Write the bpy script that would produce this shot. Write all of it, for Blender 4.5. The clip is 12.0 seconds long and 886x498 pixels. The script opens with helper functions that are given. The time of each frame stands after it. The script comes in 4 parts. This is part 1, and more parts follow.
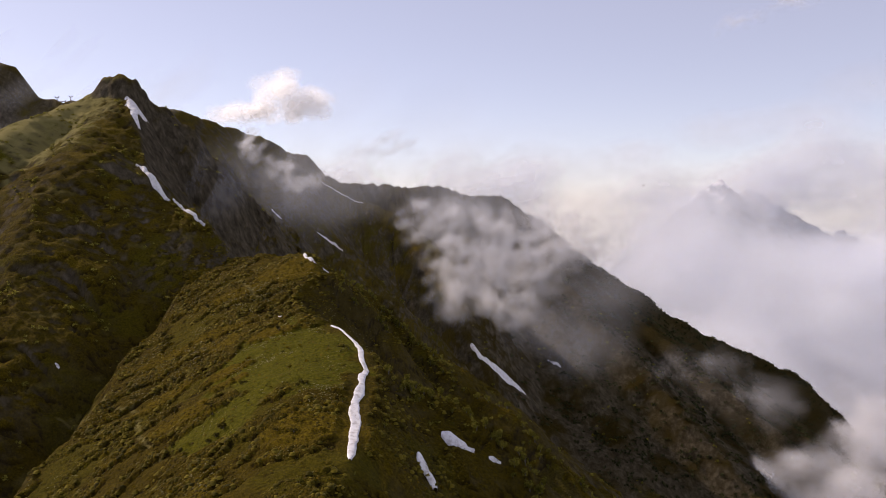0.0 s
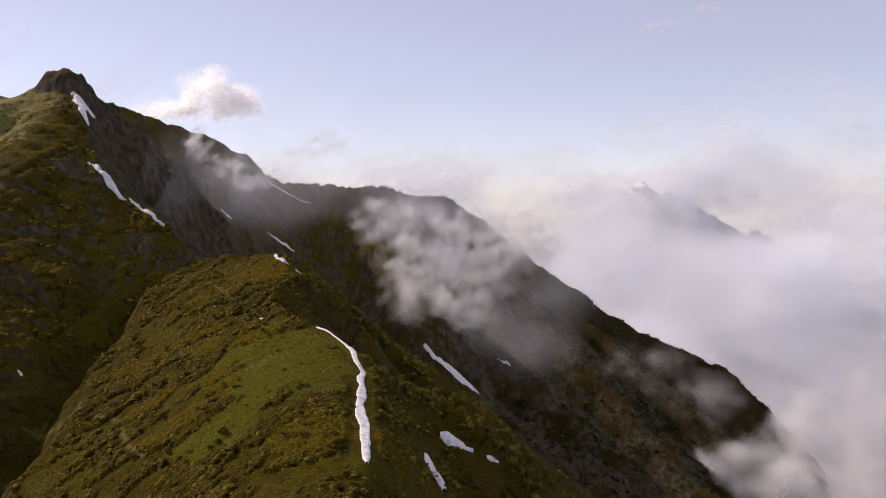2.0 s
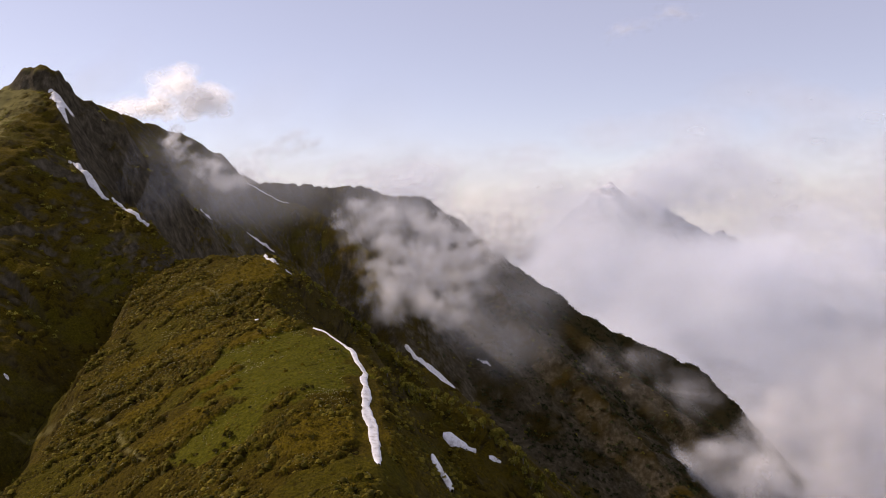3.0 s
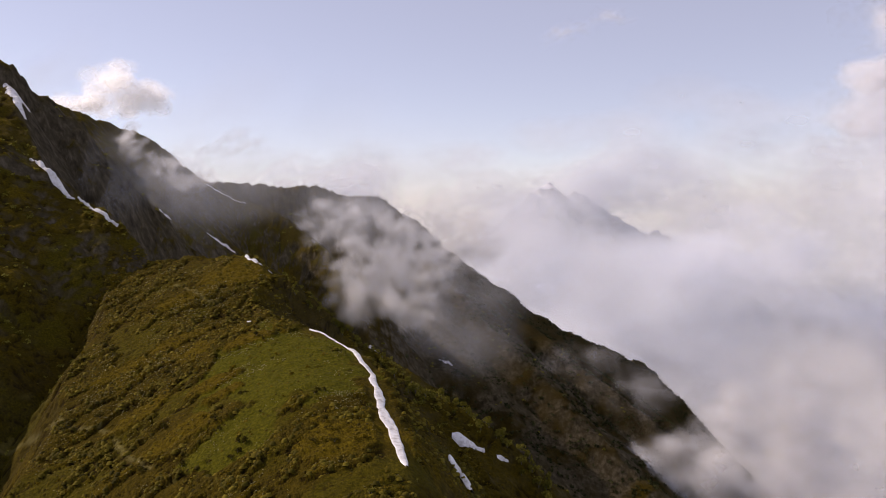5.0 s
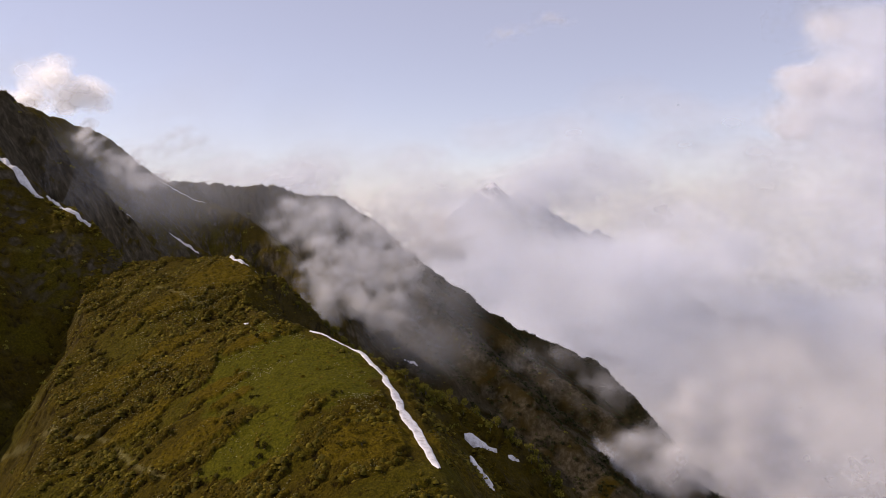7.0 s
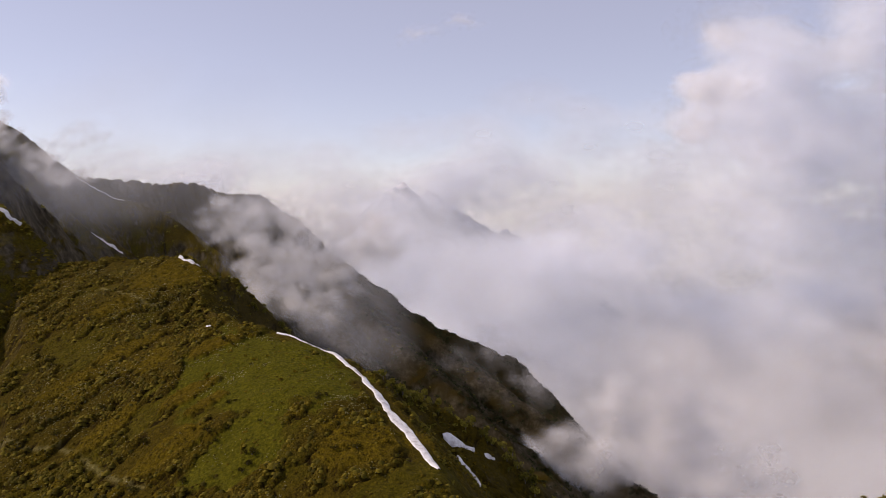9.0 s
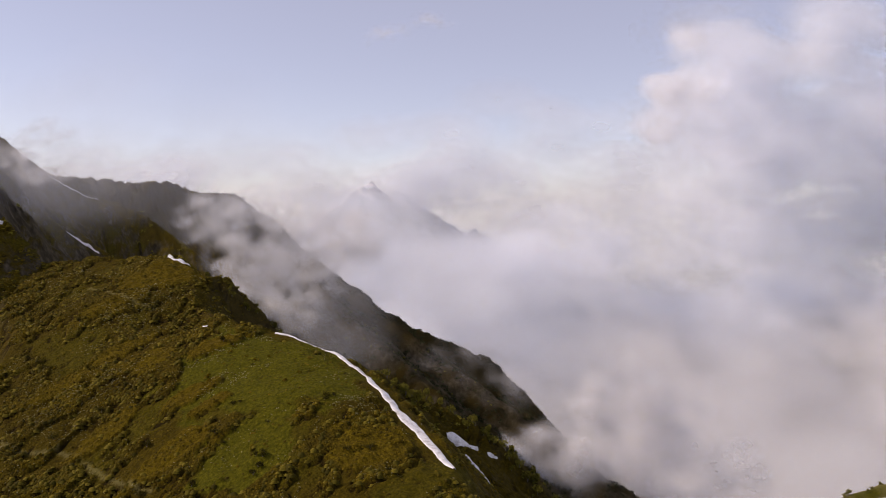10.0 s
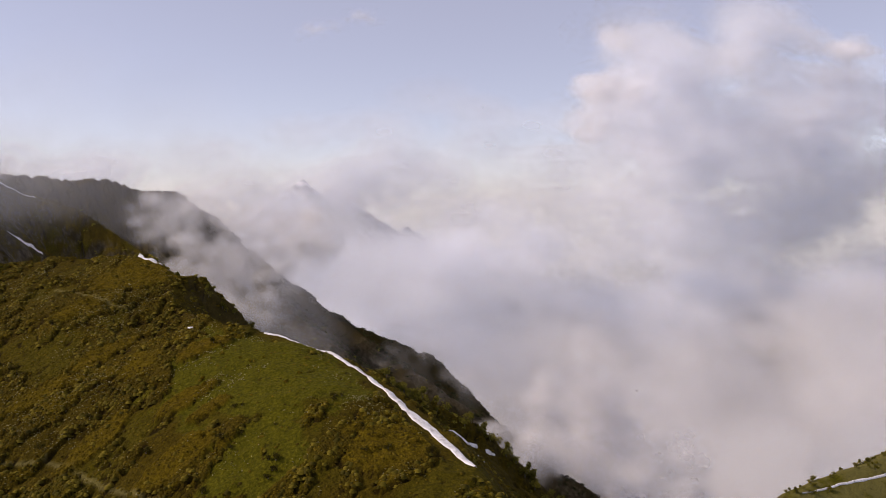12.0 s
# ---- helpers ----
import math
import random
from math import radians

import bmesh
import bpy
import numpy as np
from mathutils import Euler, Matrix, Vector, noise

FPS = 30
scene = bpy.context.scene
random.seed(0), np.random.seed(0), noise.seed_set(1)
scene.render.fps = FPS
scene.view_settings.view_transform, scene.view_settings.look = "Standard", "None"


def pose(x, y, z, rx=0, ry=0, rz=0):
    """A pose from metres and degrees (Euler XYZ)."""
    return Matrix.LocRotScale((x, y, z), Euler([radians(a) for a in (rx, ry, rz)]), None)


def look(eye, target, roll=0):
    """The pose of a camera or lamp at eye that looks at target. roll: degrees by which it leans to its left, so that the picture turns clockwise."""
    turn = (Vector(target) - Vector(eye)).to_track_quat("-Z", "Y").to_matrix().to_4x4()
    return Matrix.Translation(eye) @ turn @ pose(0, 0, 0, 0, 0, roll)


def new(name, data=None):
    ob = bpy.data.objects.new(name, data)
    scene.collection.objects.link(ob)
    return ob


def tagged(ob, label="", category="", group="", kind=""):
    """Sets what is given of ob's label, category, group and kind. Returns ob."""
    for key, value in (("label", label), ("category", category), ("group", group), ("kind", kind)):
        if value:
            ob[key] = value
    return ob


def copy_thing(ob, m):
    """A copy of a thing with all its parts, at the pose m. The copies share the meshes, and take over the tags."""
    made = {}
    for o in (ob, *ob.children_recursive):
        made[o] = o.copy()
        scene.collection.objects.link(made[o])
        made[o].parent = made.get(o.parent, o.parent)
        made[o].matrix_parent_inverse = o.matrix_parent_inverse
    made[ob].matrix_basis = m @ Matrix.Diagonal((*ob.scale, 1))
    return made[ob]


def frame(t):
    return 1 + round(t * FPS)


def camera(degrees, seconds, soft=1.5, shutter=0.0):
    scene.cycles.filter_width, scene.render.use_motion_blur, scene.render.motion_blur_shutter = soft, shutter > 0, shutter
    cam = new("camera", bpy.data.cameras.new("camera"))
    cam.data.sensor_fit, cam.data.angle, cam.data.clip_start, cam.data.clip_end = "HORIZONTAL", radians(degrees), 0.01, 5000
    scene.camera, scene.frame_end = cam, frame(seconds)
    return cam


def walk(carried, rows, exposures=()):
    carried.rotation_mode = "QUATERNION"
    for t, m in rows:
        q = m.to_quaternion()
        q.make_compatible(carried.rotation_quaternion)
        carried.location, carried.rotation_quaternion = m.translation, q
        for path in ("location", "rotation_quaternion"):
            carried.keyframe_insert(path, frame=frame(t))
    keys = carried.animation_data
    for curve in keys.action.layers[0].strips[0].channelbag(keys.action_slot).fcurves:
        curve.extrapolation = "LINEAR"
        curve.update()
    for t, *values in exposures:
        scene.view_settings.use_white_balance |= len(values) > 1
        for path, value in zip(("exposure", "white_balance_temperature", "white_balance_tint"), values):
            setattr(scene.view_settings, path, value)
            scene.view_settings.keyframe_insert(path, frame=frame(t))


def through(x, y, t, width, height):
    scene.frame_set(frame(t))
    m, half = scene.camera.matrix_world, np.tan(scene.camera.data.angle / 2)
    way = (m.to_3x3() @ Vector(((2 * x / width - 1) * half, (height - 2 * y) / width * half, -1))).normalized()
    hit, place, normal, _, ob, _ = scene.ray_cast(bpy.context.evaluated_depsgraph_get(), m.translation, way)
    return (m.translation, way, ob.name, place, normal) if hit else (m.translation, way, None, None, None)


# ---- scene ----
cam = camera(57.9, 12.0, 0.85)
PATH = [
    (0, (0.917, -2.669, -3.59), (0.88, -0.672, -3.706), -0.7),
    (0.5, (-3.247, -2.584, -3.583), (-3.23, -0.587, -3.7), -0.6),
    (1, (-7.318, -2.402, -3.571), (-7.251, -0.407, -3.688), -0.6),
    (1.5, (-11.324, -2.075, -3.565), (-11.215, -0.081, -3.682), -0.6),
    (2, (-15.25, -1.69, -3.553), (-15.102, 0.301, -3.67), -0.6),
    (2.5, (-19.101, -1.181, -3.525), (-18.914, 0.807, -3.641), -0.5),
    (3, (-22.903, -0.525, -3.53), (-22.676, 1.459, -3.647), -0.5),
    (5, (-38.054, 3.278, -3.851), (-37.674, 5.238, -3.968), -0.5),
    (5.5, (-41.799, 4.559, -3.898), (-41.39, 6.513, -4.015), -0.5),
    (6, (-45.48, 5.872, -3.9), (-45.033, 7.818, -4.018), -0.5),
    (6.5, (-49.079, 7.117, -3.902), (-48.595, 9.054, -4.021), -0.5),
    (7, (-52.715, 8.425, -3.883), (-52.193, 10.352, -4.002), -0.5),
    (9, (-67.065, 14.143, -3.969), (-66.325, 15.997, -4.09), -0.2),
    (9.5, (-70.71, 15.898, -4.042), (-69.929, 17.735, -4.164), -0.1),
    (10, (-74.248, 17.809, -4.165), (-73.432, 19.631, -4.287), -0.1),
    (10.5, (-77.629, 19.779, -4.272), (-76.771, 21.582, -4.396), -0.1),
    (11, (-80.787, 21.7, -4.386), (-79.866, 23.471, -4.511), -0.1),
    (11.5, (-83.827, 23.749, -4.484), (-82.865, 25.498, -4.61), -0.1),
    (12, (-86.742, 25.856, -4.549), (-85.772, 27.6, -4.676), -0.2),
]
walk(cam, [(t, look(eye, target, roll)) for t, eye, target, roll in PATH], exposures=[(0, -0.08, 7600, 23), (12, -0.22, 7600, 23)])

# ---- light ----
SUN = Vector((-0.70, 0.37, 0.61)).normalized()
world = bpy.data.worlds.new("sky")
scene.world = world
world.use_nodes = True
wn = world.node_tree.nodes
sky = wn.new("ShaderNodeTexSky")
sky.sky_type, sky.sun_disc = "NISHITA", False
sky.sun_elevation = math.asin(SUN.z)
sky.sun_rotation = math.atan2(SUN.x, SUN.y)
sky.altitude, sky.air_density, sky.dust_density, sky.ozone_density = 2200, 0.8, 2.5, 1.0
# thin high haze pales the whole sky
pale = wn.new("ShaderNodeMix")
pale.data_type = "RGBA"
pale.inputs[0].default_value = 0.5
pale.inputs[7].default_value = (2.75, 2.95, 3.75, 1)
world.node_tree.links.new(sky.outputs[0], pale.inputs[6])
world.node_tree.links.new(pale.outputs[2], wn["Background"].inputs[0])
wn["Background"].inputs[1].default_value = 0.21
sun = new("sun", bpy.data.lights.new("sun", "SUN"))
sun.data.energy, sun.data.angle, sun.data.color = 3.6, radians(0.6), (1.0, 0.965, 0.905)
sun.matrix_world = look(SUN * 900, (0, 0, 0))
scene.cycles.transparent_max_bounces = 400
scene.cycles.diffuse_bounces, scene.cycles.max_bounces = 6, 12

# ---- materials ----
def shader(name):
    m = bpy.data.materials.new(name)
    m.use_nodes = True
    m.node_tree.nodes.clear()
    return m, m.node_tree.nodes, m.node_tree.links


def node(nodes, kind, **values):
    n = nodes.new("ShaderNode" + kind)
    for key, value in values.items():
        n.inputs[key.replace("_", " ")].default_value = value
    return n


def ramp(nodes, *stops):
    r = nodes.new("ShaderNodeValToRGB")
    e = r.color_ramp.elements
    while len(e) < len(stops):
        e.new(0.5)
    for spot, (at, colour) in zip(e, stops):
        spot.position, spot.color = at, (*colour, 1)
    return r


def blend(nodes, links, fac, a, b, kind="MIX"):
    m = nodes.new("ShaderNodeMix")
    m.data_type, m.blend_type = "RGBA", kind
    for socket, value in ((m.inputs[0], fac), (m.inputs[6], a), (m.inputs[7], b)):
        if isinstance(value, (int, float)):
            socket.default_value = value
        elif isinstance(value, tuple):
            socket.default_value = (*value, 1)
        else:
            links.new(value, socket)
    return m.outputs[2]


def sums(nodes, links, kind, a, b=0.5, clamp=False):
    m = nodes.new("ShaderNodeMath")
    m.operation, m.use_clamp = kind, clamp
    for socket, value in zip(m.inputs, (a, b)):
        if isinstance(value, (int, float)):
            socket.default_value = value
        else:
            links.new(value, socket)
    return m.outputs[0]


def spread(nodes, links, value, a, b, low=0.0, high=1.0):
    m = nodes.new("ShaderNodeMapRange")
    m.interpolation_type = "SMOOTHSTEP"
    links.new(value, m.inputs[0])
    for k, v in zip((1, 2, 3, 4), (a, b, low, high)):
        m.inputs[k].default_value = v
    return m.outputs[0]


def land_material():
    """Alpine turf, bilberry heath, bare earth and rock on the steep."""
    m, n, l = shader("alpine_ground")
    where = n.new("ShaderNodeNewGeometry")
    place = where.outputs["Position"]

    def noisy(scale, detail=4.0, rough=0.55, stretch=None):
        t = node(n, "TexNoise", Scale=scale, Detail=detail, Roughness=rough)
        if stretch:
            mp = n.new("ShaderNodeMapping")
            mp.inputs["Scale"].default_value = stretch
            l.new(place, mp.inputs[0])
            l.new(mp.outputs[0], t.inputs["Vector"])
        else:
            l.new(place, t.inputs["Vector"])
        return t.outputs["Fac"]

    cover = n.new("ShaderNodeAttribute")
    cover.attribute_name = "cover"
    split = n.new("ShaderNodeSeparateColor")
    l.new(cover.outputs["Color"], split.inputs[0])
    meadow, heath, stone = split.outputs
    fine, mid, wide = noisy(1.6, 6, .7), noisy(.22, 5, .6), noisy(.045, 4)
    ground_tone = n.new("ShaderNodeAttribute")
    ground_tone.attribute_name = "ground_tone"
    split2 = n.new("ShaderNodeSeparateColor")
    l.new(ground_tone.outputs["Color"], split2.inputs[0])
    soil_shade, dry_sunlit, plants = split2.outputs
    turf = ramp(n, (.32, (0.0264, 0.01767, 0.00136)), (.48, (0.06996, 0.04902, 0.00272)), (.64, (0.1558, 0.1037, 0.00578)))
    l.new(sums(n, l, "ADD", sums(n, l, "MULTIPLY", fine, .6), sums(n, l, "MULTIPLY", mid, .4)), turf.inputs[0])
    lush = ramp(n, (.34, (0.05, 0.04738, 0.00272)), (.5, (0.09125, 0.08424, 0.0048)), (.66, (0.1475, 0.1287, 0.00736)))
    l.new(fine, lush.inputs[0])
    rust = ramp(n, (.34, (0.050, 0.033, 0.0020)), (.5, (0.108, 0.073, 0.0036)), (.66, (0.172, 0.121, 0.0066)))
    l.new(fine, rust.inputs[0])
    base = blend(n, l, spread(n, l, mid, .35, .7, 0, .6), turf.outputs[0], (0.0445, 0.0321, 0.004))
    base = blend(n, l, meadow, base, lush.outputs[0])
    base = blend(n, l, heath, base, rust.outputs[0])
    # pale tracks and ledges, plus the shoulder's sunlight put into the grass colour
    base = blend(n, l, sums(n, l, "MULTIPLY", dry_sunlit, spread(n, l, noisy(.12, 5, .6), .30, .50)), base, (.235, .20, .070))
    # bare soil showing through
    base = blend(n, l, sums(n, l, "MULTIPLY", spread(n, l, noisy(.5, 6, .65), .58, .70), .5), base, (0.0336, 0.0207, 0.0066))
    # dark earth with the mats' edge shadows painted in; also darkens far slopes
    base = blend(n, l, sums(n, l, "MULTIPLY", soil_shade, .85), base, (0.0185, 0.0105, 0.0024))
    rock = ramp(n, (.3, (0.030, 0.0235, 0.0125)), (.5, (0.080, 0.0640, 0.040)), (.72, (0.17, 0.140, 0.098)))
    l.new(noisy(.35, 8, .68, (1, 1, .35)), rock.inputs[0])
    base = blend(n, l, stone, base, rock.outputs[0])
    b = n.new("ShaderNodeBsdfPrincipled")
    l.new(base, b.inputs["Base Color"])
    b.inputs["Roughness"].default_value = .92
    b.inputs["Specular IOR Level"].default_value = .05
    bump = node(n, "Bump", Strength=1.0, Distance=.8)
    l.new(sums(n, l, "ADD", fine, sums(n, l, "MULTIPLY", noisy(.6, 6, .7), 1.6)), bump.inputs["Height"])
    l.new(bump.outputs[0], b.inputs["Normal"])
    out = n.new("ShaderNodeOutputMaterial")
    l.new(b.outputs[0], out.inputs[0])
    return m


def snow_material():
    m, n, l = shader("old_snow")
    where = n.new("ShaderNodeNewGeometry")
    t = node(n, "TexNoise", Scale=.8, Detail=6.0, Roughness=.65)
    l.new(where.outputs["Position"], t.inputs["Vector"])
    c = ramp(n, (.32, (.44, .40, .37)), (.48, (.70, .68, .67)), (.68, (.83, .82, .83)))
    l.new(t.outputs["Fac"], c.inputs[0])
    b = n.new("ShaderNodeBsdfPrincipled")
    l.new(c.outputs[0], b.inputs["Base Color"])
    b.inputs["Roughness"].default_value = .7
    bump = node(n, "Bump", Strength=.6, Distance=.25)
    l.new(t.outputs["Fac"], bump.inputs["Height"])
    l.new(bump.outputs[0], b.inputs["Normal"])
    out = n.new("ShaderNodeOutputMaterial")
    l.new(b.outputs[0], out.inputs[0])
    return m


def vapour_material(name, density, scale, low, high, colour=(.93, .95, .985), detail=5.0, ragged=.5, through=.5, curl=.3, fray=0.0, drop=1.0):
    """Cloud: thin drifting sheets, torn by noise at two sizes and fading out to their rims."""
    m, n, l = shader(name)
    where = n.new("ShaderNodeNewGeometry")
    uv = n.new("ShaderNodeAttribute")
    uv.attribute_name = "rim"
    drift = n.new("ShaderNodeMapping")
    drift.inputs["Scale"].default_value = (1, .22, drop)
    l.new(where.outputs["Position"], drift.inputs[0])
    t = node(n, "TexNoise", Scale=scale, Detail=detail, Roughness=.64, Distortion=curl)
    l.new(drift.outputs[0], t.inputs["Vector"])
    torn = t.outputs["Fac"]
    if fray:
        t2 = node(n, "TexNoise", Scale=scale * 4.3, Detail=6.0, Roughness=.6, Distortion=curl * 1.5)
        l.new(drift.outputs[0], t2.inputs["Vector"])
        torn = sums(n, l, "ADD", torn, sums(n, l, "MULTIPLY", sums(n, l, "SUBTRACT", t2.outputs["Fac"], .5), fray))
    eaten = sums(n, l, "ADD", torn, sums(n, l, "MULTIPLY", sums(n, l, "SUBTRACT", uv.outputs["Fac"], 1.0), ragged))
    a = sums(n, l, "MULTIPLY", spread(n, l, eaten, low, high), density, True)
    d, s = node(n, "BsdfDiffuse", Color=(*colour, 1)), node(n, "BsdfTranslucent", Color=(*colour, 1))
    both = n.new("ShaderNodeMixShader")
    both.inputs[0].default_value = through
    l.new(d.outputs[0], both.inputs[1])
    l.new(s.outputs[0], both.inputs[2])
    mix = n.new("ShaderNodeMixShader")
    l.new(a, mix.inputs[0])
    l.new(n.new("ShaderNodeBsdfTransparent").outputs[0], mix.inputs[1])
    l.new(both.outputs[0], mix.inputs[2])
    out = n.new("ShaderNodeOutputMaterial")
    l.new(mix.outputs[0], out.inputs[0])
    return m


def leaf_material(name, dark, mid, light):
    """Leaves or cushions, each clump in its own shade."""
    m, n, l = shader(name)
    where = n.new("ShaderNodeNewGeometry")
    info = n.new("ShaderNodeObjectInfo")
    t = node(n, "TexNoise", Scale=.16, Detail=3.0)
    l.new(where.outputs["Position"], t.inputs["Vector"])
    pick = sums(n, l, "ADD", sums(n, l, "MULTIPLY", where.outputs["Random Per Island"], .5), sums(n, l, "MULTIPLY", t.outputs["Fac"], .5))
    pick = sums(n, l, "ADD", pick, sums(n, l, "MULTIPLY", sums(n, l, "SUBTRACT", info.outputs["Random"], .5), .25))
    c = ramp(n, (.2, dark), (.5, mid), (.8, light))
    l.new(pick, c.inputs[0])
    b = n.new("ShaderNodeBsdfPrincipled")
    l.new(c.outputs[0], b.inputs["Base Color"])
    b.inputs["Roughness"].default_value = .75
    b.inputs["Specular IOR Level"].default_value = .08
    s = n.new("ShaderNodeBsdfTranslucent")
    l.new(c.outputs[0], s.inputs[0])
    mix = n.new("ShaderNodeMixShader")
    mix.inputs[0].default_value = .3
    l.new(b.outputs[0], mix.inputs[1])
    l.new(s.outputs[0], mix.inputs[2])
    out = n.new("ShaderNodeOutputMaterial")
    l.new(mix.outputs[0], out.inputs[0])
    return m


def plain_material(name, colour, roughness=.8, metal=0.0):
    m, n, l = shader(name)
    where = n.new("ShaderNodeNewGeometry")
    t = node(n, "TexNoise", Scale=3.0, Detail=5.0)
    l.new(where.outputs["Position"], t.inputs["Vector"])
    c = ramp(n, (.3, tuple(v * .7 for v in colour)), (.7, tuple(v * 1.2 for v in colour)))
    l.new(t.outputs["Fac"], c.inputs[0])
    b = n.new("ShaderNodeBsdfPrincipled")
    l.new(c.outputs[0], b.inputs["Base Color"])
    b.inputs["Roughness"].default_value, b.inputs["Metallic"].default_value = roughness, metal
    out = n.new("ShaderNodeOutputMaterial")
    l.new(b.outputs[0], out.inputs[0])
    return m


GROUND = land_material()
SNOW = snow_material()
LEAF = leaf_material("bush_leaves", (0.075, 0.068, 0.009), (0.165, 0.146, 0.020), (0.29, 0.245, 0.045))
CUSHION = leaf_material("heath_cushions", (0.05265, 0.03658, 0.0027), (0.108, 0.07552, 0.0045), (0.189, 0.1239, 0.00765))
WOODS = leaf_material("dark_woods", (.020, .023, .008), (.040, .043, .015), (.075, .075, .027))
BLOSSOM = leaf_material("pale_blossom", (.16, .14, .055), (.30, .27, .12), (.48, .44, .24))
SHRUB = leaf_material("dark_shrub_leaves", (0.0234, 0.01955, 0.0027), (0.0468, 0.0391, 0.0045), (0.0884, 0.0713, 0.0081))
MOUND = leaf_material("rhododendron_mounds", (0.0385, 0.032, 0.0039), (0.1015, 0.08, 0.00715), (0.2188, 0.1664, 0.0182))
BARK = plain_material("grey_bark", (.13, .11, .085))
STEEL = plain_material("galvanised_steel", (.16, .16, .17), .5, .6)

# ---- shape of the land ----
def smooth(a, b, v):
    u = np.clip((v - a) / (b - a), 0.0, 1.0)
    return u * u * (3 - 2 * u)


def hashed(ix, iy, seed):
    h = (ix.astype(np.int64) * 374761393 + iy.astype(np.int64) * 668265263 + seed * 982451653) & 0xFFFFFFFF
    h = ((h ^ (h >> 13)) * 1274126177) & 0xFFFFFFFF
    return (h ^ (h >> 16)) & 0xFFFF


def grain(x, y, seed=0):
    """Gradient noise, about -1 to 1."""
    ix, iy = np.floor(x), np.floor(y)
    fx, fy = x - ix, y - iy
    u, v = fx * fx * fx * (fx * (fx * 6 - 15) + 10), fy * fy * fy * (fy * (fy * 6 - 15) + 10)

    def corner(dx, dy):
        a = hashed(ix + dx, iy + dy, seed) * (2 * np.pi / 65536)
        return np.cos(a) * (fx - dx) + np.sin(a) * (fy - dy)

    low = corner(0, 0) * (1 - u) + corner(1, 0) * u
    high = corner(0, 1) * (1 - u) + corner(1, 1) * u
    return 1.5 * (low * (1 - v) + high * v)


def octaves(x, y, seed=0, n=4, ridged=False):
    total, size, scale = 0.0, 1.0, 1.0
    for k in range(n):
        g = grain(x * scale, y * scale, seed + k * 17)
        total = total + size * (1 - 2 * np.abs(g) if ridged else g)
        size, scale = size * 0.5, scale * 2.03
    return total


